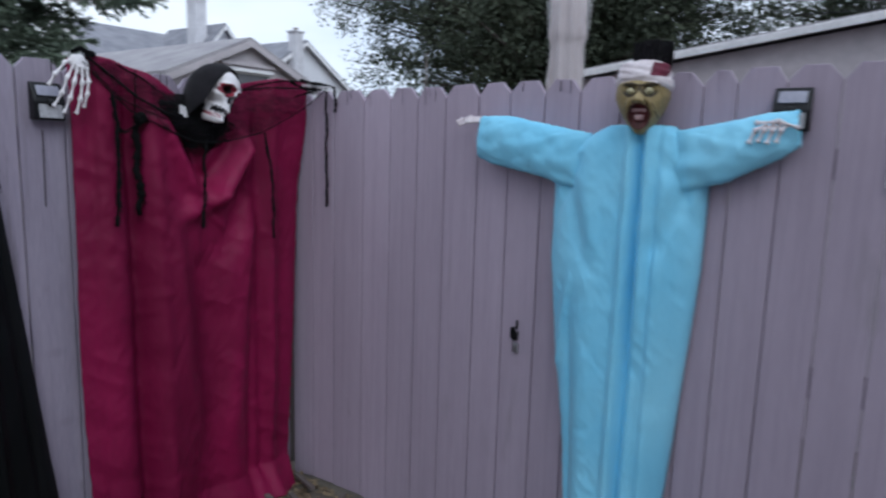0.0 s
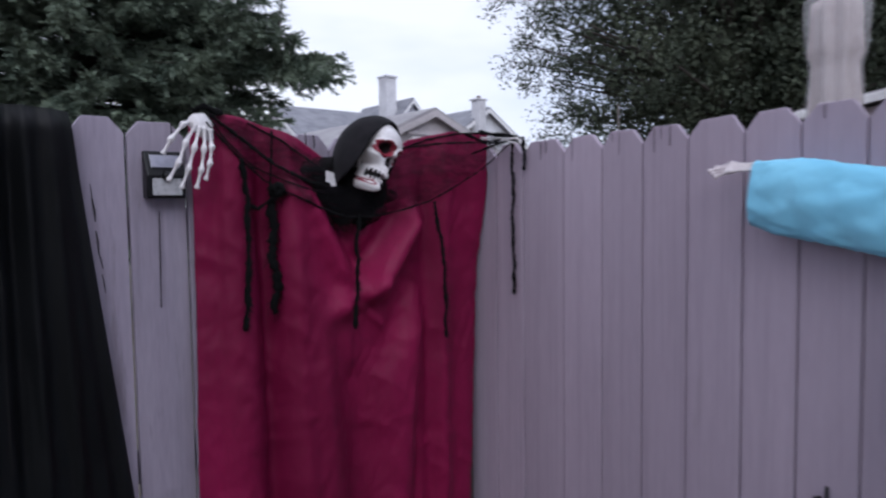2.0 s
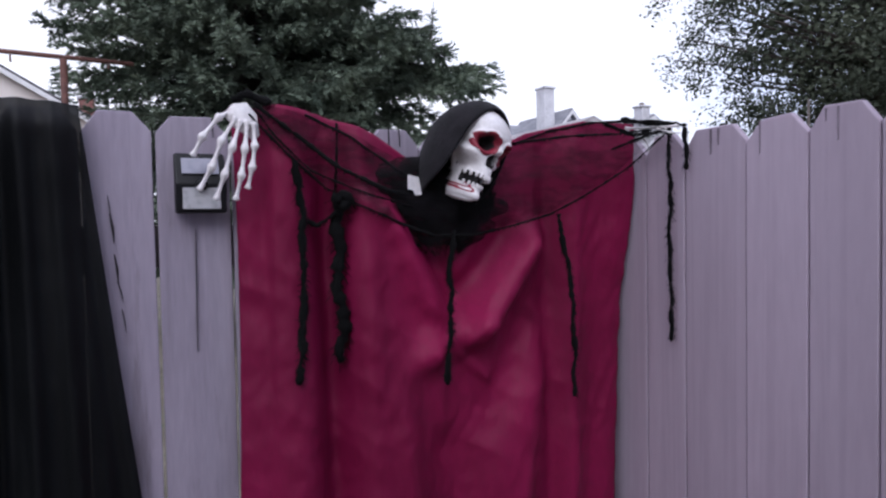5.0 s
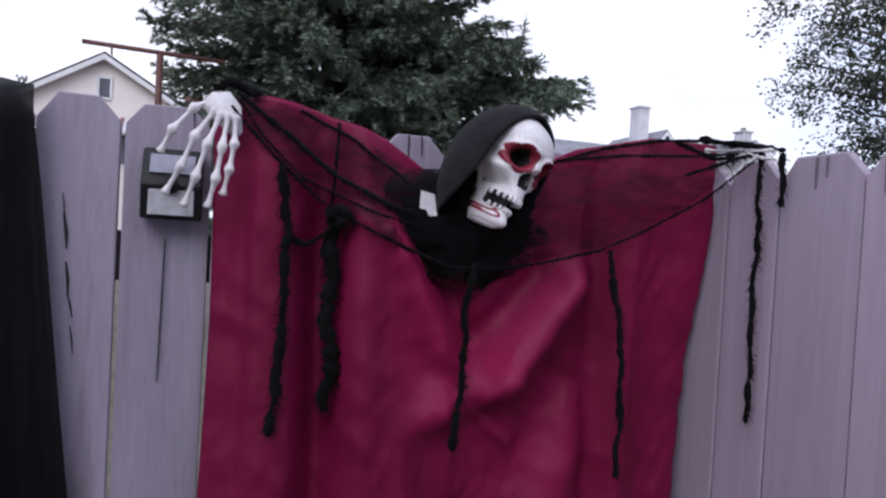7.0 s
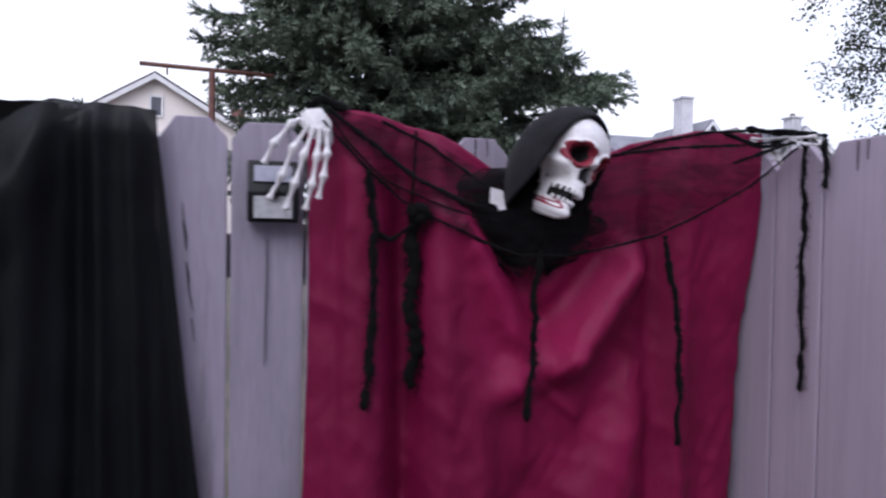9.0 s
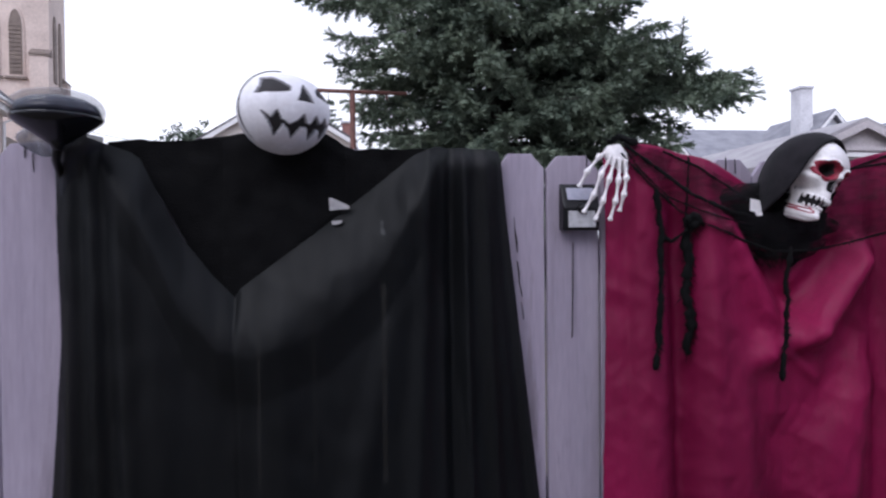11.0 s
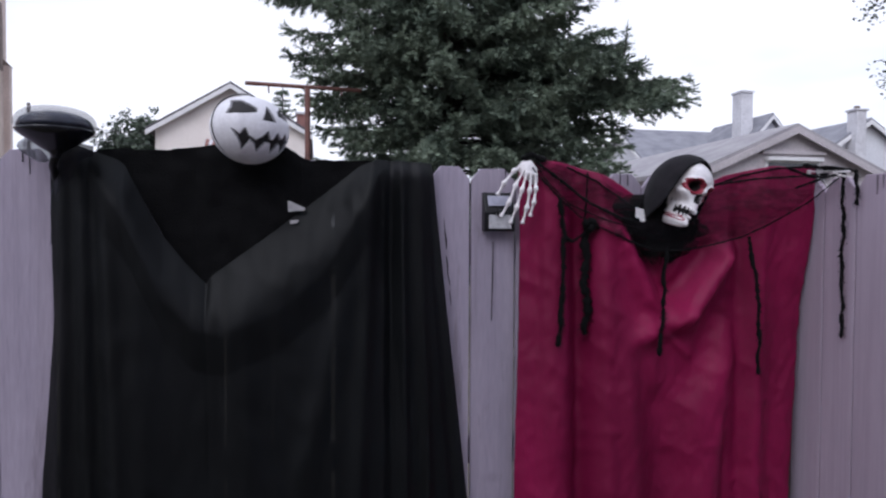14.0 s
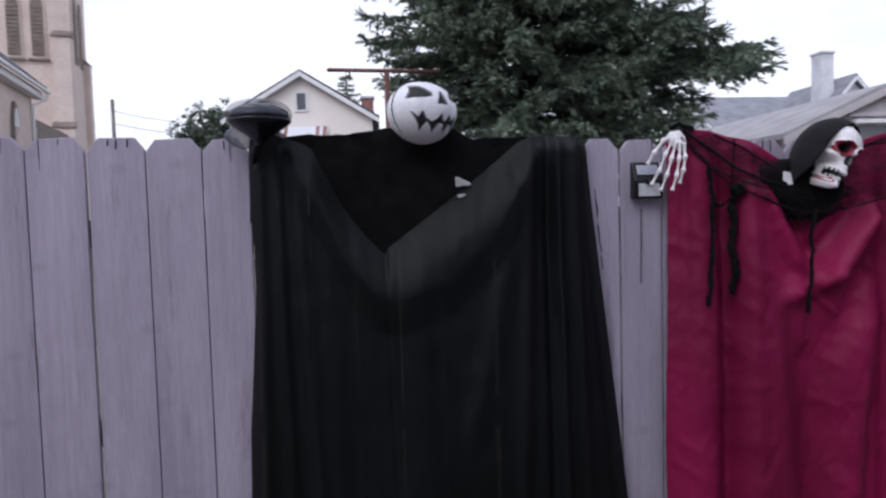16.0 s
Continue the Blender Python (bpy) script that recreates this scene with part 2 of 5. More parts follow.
RUST = mat("rusty_steel", (0.085, 0.035, 0.03), (0.16, 0.07, 0.055), 0.75, 9, fine=70, bump=0.3)
SPRUCE = mat("spruce_needles", (0.072, 0.098, 0.074), (0.25, 0.305, 0.225), 0.6, 1.7, fine=14, bump=0, per_piece=0.22, island=True, spec=0.2)
BARK = mat("spruce_bark", (0.035, 0.028, 0.024), (0.075, 0.06, 0.05), 0.9, 5, (3, 3, 0.5), 30, 0.5)
LEAF = mat("broad_leaf", (0.034, 0.044, 0.031), (0.104, 0.120, 0.082), 0.6, 1.1, fine=12, bump=0, per_piece=0.20, island=True, spec=0.12)
FAR_LEAF = mat("distant_leaf", (0.055, 0.075, 0.055), (0.10, 0.13, 0.09), 0.7, 0.7, fine=10, bump=0, per_piece=0.4, island=True)
CREAM_WALL = mat("cream_siding", (0.76, 0.69, 0.65), (0.84, 0.77, 0.73), 0.7, 0.8, fine=20, bump=0.05, grit=0.15)
CHURCH_WALL = mat("buff_stucco", (0.56, 0.455, 0.41), (0.66, 0.545, 0.49), 0.85, 0.7, fine=9, bump=0.1, dirt=(0.38, 0.31, 0.27), dirt_at=0.64)
# brown stone of the trims, also the painted shade of the nave link
STONE_AND_SHADE = mat("brown_stone_and_shade", (0.16, 0.125, 0.11), (0.24, 0.19, 0.16), 0.85, 2, fine=12)
WHITE_WALL = mat("white_siding", (0.66, 0.66, 0.70), (0.76, 0.76, 0.80), 0.65, 0.8, fine=16, bump=0.05)
WHITE_TRIM = mat("white_trim", (0.70, 0.69, 0.70), (0.80, 0.79, 0.80), 0.5, 3, fine=30, bump=0.05)
SHED_WALL = mat("greige_siding", (0.46, 0.42, 0.44), (0.54, 0.49, 0.51), 0.75, 1.2, fine=14, bump=0.1)
ROOF_GREY = mat("grey_shingle", (0.20, 0.20, 0.23), (0.29, 0.29, 0.32), 0.85, 1.4, (1, 1, 2), 16, 0.3)
ROOF_LIGHT = mat("weathered_shingle", (0.30, 0.28, 0.30), (0.40, 0.38, 0.39), 0.85, 1.4, fine=16, bump=0.3)
ROOF_DARK = mat("dark_shingle", (0.06, 0.055, 0.065), (0.11, 0.10, 0.11), 0.85, 1.6, fine=14, bump=0.3)
GLASS_DARK = mat("dark_window_glass", (0.06, 0.06, 0.075), (0.12, 0.12, 0.14), 0.15, 1.5, bump=0.02)
AWNING_RED = mat("red_stripe", (0.26, 0.12, 0.11), (0.32, 0.16, 0.14), 0.7, 4)
BRICK_RED = mat("weathered_brick", (0.20, 0.085, 0.075), (0.30, 0.15, 0.13), 0.85, 3, fine=14, bump=0.2, dirt=(0.14, 0.08, 0.08), dirt_at=0.55)
CHIMNEY = mat("white_chimney_render", (0.55, 0.54, 0.57), (0.68, 0.67, 0.70), 0.85, 1.6, fine=10, dirt=(0.38, 0.36, 0.38), dirt_at=0.6)
DIRT = mat("trodden_dirt", (0.10, 0.085, 0.065), (0.19, 0.165, 0.13), 0.95, 1.3, fine=26, bump=0.6, dirt=(0.05, 0.075, 0.03), dirt_at=0.56)
LITTER = mat("dry_leaf", (0.16, 0.11, 0.06), (0.32, 0.25, 0.15), 0.85, 8, per_piece=0.4, island=True)
WIRE = mat("black_wire", (0.02, 0.02, 0.022), (0.03, 0.03, 0.032), 0.6, 10, bump=0)


# ---- mesh helpers ----
def part(name, bm, material, parent=None, label="", smooth=False, bevel=0.0, thick=0.0):
    """Links a bmesh as one mesh object, under a parent or on its own."""
    mesh = bpy.data.meshes.new(name)
    bmesh.ops.recalc_face_normals(bm, faces=bm.faces)
    if smooth:
        for fc in bm.faces:
            fc.smooth = True
    bm.to_mesh(mesh)
    bm.free()
    for m in material if isinstance(material, (list, tuple)) else [material]:
        mesh.materials.append(m)
    ob = new(name, mesh)
    if parent:
        ob.parent = parent
        ob.matrix_parent_inverse = parent.matrix_world.inverted() if parent.type == "EMPTY" else Matrix.Identity(4)
    if label:
        ob["label"] = label
    if thick:
        s = ob.modifiers.new("thickness", "SOLIDIFY")
        s.thickness, s.offset = thick, 0.0
    if bevel:
        b = ob.modifiers.new("edges", "BEVEL")
        b.width, b.segments, b.limit_method = bevel, 2, "ANGLE"
    return ob


def thing(name, label, category, at=(0, 0, 0), group="", kind=""):
    ob = new(name)
    ob.empty_display_size = 0.1
    ob.matrix_world = Matrix.Translation(at)
    ob.matrix_basis = Matrix.Translation(at)
    return tagged(ob, label, category, group, kind)


def box(bm, x0, x1, y0, y1, z0, z1, m=None):
    vs = [bm.verts.new((x, y, z)) for x in (x0, x1) for y in (y0, y1) for z in (z0, z1)]
    fs = [bm.faces.new([vs[i] for i in f]) for f in ((0, 1, 3, 2), (4, 6, 7, 5), (0, 4, 5, 1), (2, 3, 7, 6), (0, 2, 6, 4), (1, 5, 7, 3))]
    if m is not None:
        bmesh.ops.transform(bm, matrix=m, verts=vs)
    return fs


def cube(x0, x1, y0, y1, z0, z1):
    bm = bmesh.new()
    box(bm, x0, x1, y0, y1, z0, z1)
    return bm


def prism(pts, axis, a, b, bm=None):
    """A flat outline (pairs) pushed from a to b along an axis."""
    bm = bm or bmesh.new()
    put = {"x": lambda p, c: (c, p[0], p[1]), "y": lambda p, c: (p[0], c, p[1]), "z": lambda p, c: (p[0], p[1], c)}[axis]
    lo = [bm.verts.new(put(p, a)) for p in pts]
    hi = [bm.verts.new(put(p, b)) for p in pts]
    bm.faces.new(lo)
    bm.faces.new(hi[::-1])
    for i in range(len(pts)):
        j = (i + 1) % len(pts)
        bm.faces.new((lo[i], lo[j], hi[j], hi[i]))
    return bm


def tube(bm, pts, radii, sides=7, flat=1.0):
    """A round strand through points; flat < 1 squeezes it across y."""
    pts = [Vector(p) for p in pts]
    rings = []
    for i, p in enumerate(pts):
        d = (pts[min(i + 1, len(pts) - 1)] - pts[max(i - 1, 0)]).normalized()
        side = d.cross(Vector((0, 1, 0)) if abs(d.y) < 0.9 else Vector((1, 0, 0))).normalized()
        up = side.cross(d).normalized()
        r = radii[i] if isinstance(radii, (list, tuple)) else radii
        rings.append([bm.verts.new(p + side * (math.cos(a) * r) + up * (math.sin(a) * r * flat)) for a in [2 * math.pi * k / sides for k in range(sides)]])
    for a, b in zip(rings, rings[1:]):
        for k in range(sides):
            bm.faces.new((a[k], a[(k + 1) % sides], b[(k + 1) % sides], b[k]))
    bm.faces.new(rings[0][::-1])
    bm.faces.new(rings[-1])
    return bm


def lathe(profile, cx, cy, sides=32, bm=None):
    """Profile of (radius, z) turned about an upright axis."""
    bm = bm or bmesh.new()
    rings = [[bm.verts.new((cx + r * math.cos(2 * math.pi * k / sides), cy + r * math.sin(2 * math.pi * k / sides), z)) for k in range(sides)] for r, z in profile]
    for a, b in zip(rings, rings[1:]):
        for k in range(sides):
            bm.faces.new((a[k], a[(k + 1) % sides], b[(k + 1) % sides], b[k]))
    bm.faces.new(rings[0][::-1])
    bm.faces.new(rings[-1])
    return bm


def sheet(fn, nu, nv, closed=False):
    bm = bmesh.new()
    vs = [[bm.verts.new(fn(i / nu, j / nv)) for i in range(nu + 1)] for j in range(nv + 1)]
    for j in range(nv):
        for i in range(nu):
            bm.faces.new((vs[j][i], vs[j][i + 1], vs[j + 1][i + 1], vs[j + 1][i]))
    if closed:
        bmesh.ops.remove_doubles(bm, verts=bm.verts, dist=1e-5)
    return bm


def lerp_table(table, x):
    if x <= table[0][0]:
        return table[0][1]
    for (x0, y0), (x1, y1) in zip(table, table[1:]):
        if x <= x1:
            return y0 + (y1 - y0) * (x - x0) / (x1 - x0)
    return table[-1][1]


def crease(x, z, x0, z0, x1, z1, w, d):
    """A fold along a line in the plane of a cloth: depth d, width w, fading at its ends."""
    dx, dz = x1 - x0, z1 - z0
    n2 = dx * dx + dz * dz
    s = ((x - x0) * dx + (z - z0) * dz) / n2
    if s < -0.25 or s > 1.25:
        return 0.0
    off = abs((x - x0) * dz - (z - z0) * dx) / math.sqrt(n2)
    fade = min(1.0, max(0.0, (s + 0.25) / 0.3)) * min(1.0, max(0.0, (1.25 - s) / 0.3))
    return d * fade * math.exp(-(off / w) ** 2)


def inside(poly, x, y):
    hit, j = False, len(poly) - 1
    for i in range(len(poly)):
        (xi, yi), (xj, yj) = poly[i], poly[j]
        if (yi > y) != (yj > y) and x < (xj - xi) * (y - yi) / (yj - yi) + xi:
            hit = not hit
        j = i
    return hit


def mesh_soup(name, verts, faces, material, parent=None, label="", kind=""):
    me = bpy.data.meshes.new(name)
    me.from_pydata(verts, [], faces)
    me.materials.append(material)
    ob = new(name, me)
    if parent:
        ob.parent = parent
        ob.matrix_parent_inverse = parent.matrix_world.inverted()
    if label:
        ob["label"] = label
    if kind:
        ob["kind"] = kind
    return ob


# ---- ground ----
def ground_z(x, y):
    return 0.012 * noise.noise((x * 1.7, y * 1.7, 0.3)) + 0.006 * noise.noise((x * 7, y * 7, 2.0)) if abs(x) < 12 and abs(y) < 12 else 0.0


def ground_point(u, v):
    a, b = u * 2 - 1, v * 2 - 1
    x, y = 2.0 + 6 * a + 1500 * a ** 9, 2.0 + 6 * b + 1500 * b ** 9
    return (x, y, ground_z(x, y))


tagged(part("ground", sheet(ground_point, 120, 120), DIRT, smooth=True), "trodden dirt and thin grass ground", "ground", kind="structure")


# ---- fences ----
FENCE_Y, FENCE_X, BOARD = 2.81, 2.505, 0.019


def board_outline(a, b, top, rng, gap):
    """Outline of one dog-eared board between a and b."""
    a, b = a + gap, b - gap
    c = min(0.034, (b - a) * 0.3)
    j = lambda s: rng.uniform(-s, s)
    return [(a, 0.02 + j(0.012)), (b, 0.02 + j(0.012)), (b, top - 0.042 + j(0.004)), (b - c + j(0.005), top + j(0.003)), (a + c + j(0.005), top + j(0.003)), (a, top - 0.042 + j(0.004))]


def fence_board(name, outline, axis, at, parent, rng, paint=PAINT):
    d = rng.uniform(-0.002, 0.002)
    return part(name, prism(outline, axis, at + d, at + BOARD + d), paint, parent, bevel=0.0025)


rng = random.Random(4)
left = thing("wooden_fence", "mauve-painted dog-eared board fence, weathered, hung with cloths", "fence", (0.5, FENCE_Y, 0), "garden fences")
seams = [-4.0, -3.82, -3.64, -3.46, -3.28, -3.1, -2.92, -2.74, -2.56, -2.38, -2.2, -2.02, -1.84, -1.66, -1.48, -1.31, -1.14, -0.97, -0.795, -0.615, -0.431, -0.247,
         -0.07, 0.085, 0.265, 0.41, 0.558, 0.70, 0.885, 1.04, 1.19, 1.326, 1.478, 1.64, 1.79, 1.925, 2.07, 2.22, 2.37, 2.50]
wide_gaps = {0.085: 0.0045, 0.885: 0.0045, 0.558: 0.002, 1.326: 0.0018, -0.431: 0.0026, 1.478: 0.001}
for a, b in zip(seams, seams[1:]):
    top = 1.944 - 0.0175 * (a + b) / 2
    o = board_outline(a, b, top, rng, 0.0019)
    ga, gb = wide_gaps.get(a, 0.0), wide_gaps.get(b, 0.0)
    o = [(x + ga if x < (a + b) / 2 else x - gb, z) for x, z in o]
    fence_board("board", o, "y", FENCE_Y, left, rng)
for z0, z1 in ((1.60, 1.69), (0.94, 1.03), (0.22, 0.31)):
    part("rail", cube(-4.0, 2.53, FENCE_Y + BOARD + 0.003, FENCE_Y + BOARD + 0.041, z0, z1), RAW_WOOD, left, "weathered timber rail", bevel=0.004)
for x in (-3.8, -1.4, 0.97, 2.6):
    part("post", cube(x - 0.045, x + 0.045, FENCE_Y + 0.066, FENCE_Y + 0.156, -0.05, 1.78), RAW_WOOD, left, "weathered timber post", bevel=0.004)
# splits in the old boards
for x0, z0, x1, z1, w in ((1.237, 1.750, 1.241, 1.712, 0.0010), (1.240, 1.716, 1.246, 1.655, 0.0030), (1.246, 1.632, 1.251, 1.572, 0.0026), (1.249, 1.578, 1.259, 1.535, 0.0020), (1.256, 1.520, 1.262, 1.472, 0.0016),
                          (1.402, 1.68, 1.398, 1.42, 0.0009), (-0.335, 1.947, -0.337, 1.915, 0.0014), (-0.30, 1.947, -0.301, 1.92, 0.0012),
                          (0.0, 1.94, 0.001, 1.905, 0.0014), (-0.36, 1.947, -0.362, 1.925, 0.0012), (0.03, 1.94, 0.032, 1.918, 0.001), (-0.51, 1.95, -0.513, 1.93, 0.001), (1.845, 1.915, 1.846, 1.86, 0.0009), (1.872, 1.91, 1.874, 1.87, 0.0008)):
    w *= 1.5
    bm = bmesh.new()
    prism([(x0 - w * 0.3, z0), (x0 + w * 0.3, z0), ((x0 + x1) / 2 + w, (z0 + z1) / 2), (x1 + w * 0.2, z1), (x1 - w * 0.2, z1), ((x0 + x1) / 2 - w * 0.4, (z0 + z1) / 2 + 0.006)], "y", FENCE_Y - 0.0035, FENCE_Y + 0.001, bm)
    part("split", bm, CRACK, left, "dark split in the grain")

for a, b in zip(seams, seams[1:]):
    for _ in range(rng.choice((0, 1, 1, 2)) if a < 1.5 else 0):
        x, top, ln, w = rng.uniform(a + 0.03, b - 0.03), 1.941 - 0.0175 * (a + b) / 2, rng.uniform(0.02, 0.10), rng.uniform(0.0006, 0.0013)
        o = [(x - w, top), (x + w, top), (x + 0.7 * w, top - ln * 0.5), (x + rng.uniform(-0.003, 0.003), top - ln), (x - 0.7 * w, top - ln * 0.5)]
        part("split", prism(o, "y", FENCE_Y - 0.0034, FENCE_Y + 0.001), CRACK, left, "dark split in the grain")

right = thing("wooden_fence", "mauve-painted dog-eared board fence at the corner", "fence", (FENCE_X, 1.0, 0), "garden fences")
gate = thing("fence_gate", "mauve-painted board gate with a black latch", "gate", (FENCE_X, 1.22, 0))
ys = [2.79, 2.652, 2.52, 2.342, 2.192, 2.052, 1.912, 1.758, 1.622, 1.482, 1.345, 1.20, 1.06, 0.935, 0.835, 0.70, 0.56, 0.42, 0.28, 0.14, 0.0, -0.14, -0.28, -0.42, -0.56, -0.70, -0.84, -0.98, -1.12, -1.26,
      -1.40, -1.54, -1.68, -1.82, -1.96, -2.10]
for b, a in zip(ys, ys[1:]):
    mid = (a + b) / 2
    top = 1.893 + max(0.0, 2.3 - mid) * 0.019
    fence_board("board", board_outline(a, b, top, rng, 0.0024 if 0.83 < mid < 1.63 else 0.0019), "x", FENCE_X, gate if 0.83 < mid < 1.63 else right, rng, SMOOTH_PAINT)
for b, a in zip(ys[2:14], ys[3:15]):
    mid = (a + b) / 2
    for _ in range(rng.choice((0, 1, 2, 3))):
        y, top, ln, w = rng.uniform(a + 0.035, b - 0.035), 1.889 + max(0.0, 2.3 - mid) * 0.019, rng.uniform(0.025, 0.075), rng.uniform(0.0008, 0.002)
        o = [(y - w, top), (y + w, top), (y + 0.6 * w, top - ln * 0.6), (y, top - ln), (y - 0.6 * w, top - ln * 0.6)]
        part("drip", prism(o, "x", FENCE_X - 0.0030, FENCE_X + 0.001), DRIP, gate if 0.83 < mid < 1.63 else right, "grey run-off stain")
for z0, z1 in ((1.60, 1.69), (0.94, 1.03), (0.22, 0.31)):
    part("rail", cube(FENCE_X + BOARD + 0.003, FENCE_X + BOARD + 0.041, 1.63, 2.79, z0, z1), RAW_WOOD, right, "weathered timber rail", bevel=0.004)
    part("rail", cube(FENCE_X + BOARD + 0.003, FENCE_X + BOARD + 0.041, 0.85, 1.61, z0, z1), RAW_WOOD, gate, "weathered timber rail", bevel=0.004)
    part("rail", cube(FENCE_X + BOARD + 0.003, FENCE_X + BOARD + 0.041, -2.1, 0.825, z0, z1), RAW_WOOD, right, "weathered timber rail", bevel=0.004)
for y in (1.70, 0.76, -1.6):
    part("post", cube(FENCE_X + 0.066, FENCE_X + 0.156, y - 0.045, y + 0.045, -0.05, 1.78), RAW_WOOD, right, "weathered timber post", bevel=0.004)
# knocked hole and latch of the gate
bm = bmesh.new()
prism([(1.575, 0.985), (1.56, 0.99), (1.553, 0.962), (1.541, 0.978), (1.545, 0.94), (1.56, 0.935), (1.574, 0.95)], "x", FENCE_X - 0.012, FENCE_X - 0.0005, bm)
tube(bm, [(FENCE_X - 0.012, 1.545, 0.985), (FENCE_X - 0.02, 1.542, 1.005), (FENCE_X - 0.012, 1.545, 1.02)], 0.005)
latch = part("latch", bm, BLACK_PLASTIC, gate, "black iron latch", bevel=0.002)
part("keeper", cube(FENCE_X - 0.010, FENCE_X - 0.0005, 1.540, 1.564, 0.890, 0.928), STEEL, gate, "bright steel keeper", bevel=0.002)


# ---- cloth hangings ----
RED_CREASES = [(1.672, 1.76, 1.700, 0.1, 0.038, 0.052), (1.745, 1.74, 1.780, 0.1, 0.036, -0.030), (1.600, 1.80, 1.605, 0.1, 0.045, -0.016), (1.535, 1.75, 1.545, 0.2, 0.018, 0.012),
               (1.790, 1.73, 1.915, 1.49, 0.040, -0.040), (1.875, 1.72, 1.965, 1.52, 0.036, 0.034), (2.190, 1.64, 2.030, 1.43, 0.045, -0.060), (2.030, 1.43, 1.865, 1.36, 0.040, -0.034),
               (2.120, 1.66, 1.985, 1.50, 0.034, 0.028), (2.185, 1.45, 2.060, 1.20, 0.060, 0.034), (1.900, 1.44, 1.930, 1.20, 0.040, -0.020), (2.255, 1.78, 2.265, 0.1, 0.040, 0.036),
               (2.318, 1.80, 2.308, 0.1, 0.030, -0.012), (2.400, 1.78, 2.370, 0.2, 0.045, 0.018), (1.820, 1.25, 1.835, 0.0, 0.050, -0.022), (1.960, 1.20, 2.000, 0.0, 0.070, 0.028), (1.800, 1.50, 1.900, 0.5, 0.050, -0.022), (2.200, 1.30, 2.060, 0.4, 0.060, -0.022),
               (2.090, 1.10, 2.100, 0.0, 0.060, -0.020), (2.200, 1.00, 2.190, 0.1, 0.030, 0.028), (1.975, 1.37, 2.060, 1.30, 0.012, -0.008), (2.060, 1.52, 1.990, 1.40, 0.009, -0.007)]


def red_point(u, v):
    top = lerp_table([(0.0, 1.925), (0.08, 1.94), (0.18, 1.928), (0.30, 1.885), (0.40, 1.82), (0.50, 1.80), (0.60, 1.86), (0.70, 1.905), (0.85, 1.938), (1.0, 1.935)], u)
    z = top + (0.012 - top) * v
    x0 = 1.478 + 0.006 * math.sin(z * 5) + 0.02 * max(0, 0.5 - z)
    x1 = 2.492 - 0.045 * max(0.0, 1.75 - z) * (0.4 + 0.6 * max(0.0, 1.75 - z) / 1.75)
    x = x0 + (x1 - x0) * u
    y = 2.775 - 0.042 * min(1.0, u / 0.07) - 0.055 * max(0.0, u - 0.70) / 0.30 * min(1.0, max(0.25, (z - 1.2) / 0.6))
    y += 0.022 * max(0.0, (u - 0.84) / 0.16) ** 1.3 * min(1.0, max(0.0, (1.75 - z) / 0.25))
    y += 0.012 * noise.noise((x * 6, z * 1.2, 1.0)) - 0.022 * math.sin(v * math.pi) * math.sin(u * math.pi)
    for c in RED_CREASES:
        y += crease(x, z, *c)
    y += 0.006 * noise.noise((x * 13, z * 3.0, 9.0)) + 0.012 * abs(noise.noise((x * 7 + z * 5, z * 7, 2.0))) + 0.0050 * abs(noise.noise((x * 22 - z * 9, z * 15, 6.0))) + 0.0012 * noise.noise((x * 45, z * 30, 5.0))
    if z < 0.15:
        y -= (0.15 - z) * (0.5 + 0.4 * noise.noise((x * 5, 0, 0)))
    return (x, min(y, 2.803), z)


tagged(part("red_cloth", sheet(red_point, 200, 240), RED_CLOTH, smooth=True, thick=0.0015), "crimson cloth hung in folds over the fence", "cloth")

NECK = [(0.280, 1.915), (0.303, 1.900), (0.410, 1.695), (0.472, 1.612), (0.528, 1.552), (0.544, 1.575), (0.732, 1.710), (0.867, 1.814), (0.987, 1.912), (1.040, 1.934)]
BLACK_TOP = [(0.10, 1.945), (0.16, 1.955), (0.22, 1.935)] + NECK + [(1.10, 1.932), (1.20, 1.926)]
BLACK_LOW = [(0.10, 1.90), (0.205, 1.890), (0.317, 1.723), (0.409, 1.508), (0.487, 1.425), (0.568, 1.403), (0.732, 1.470), (0.867, 1.590), (0.970, 1.762), (1.040, 1.880), (1.20, 1.88)]
BLACK_CREASES = [(0.175, 1.88, 0.20, 0.2, 0.022, -0.022), (0.24, 1.70, 0.30, 0.2, 0.03, -0.022), (0.33, 1.45, 0.36, 0.2, 0.05, -0.016), (1.00, 1.85, 0.93, 0.2, 0.024, -0.022), (1.06, 1.88, 1.06, 0.2, 0.016, 0.020),
                 (1.095, 1.88, 1.12, 0.2, 0.014, -0.018), (1.15, 1.88, 1.20, 0.3, 0.016, -0.016), (0.96, 1.70, 0.80, 1.0, 0.04, -0.018), (0.12, 1.8, 0.10, 0.3, 0.02, -0.016), (0.62, 1.36, 0.66, 0.2, 0.06, -0.016), (1.19, 1.8, 1.30, 0.5, 0.014, 0.012)]


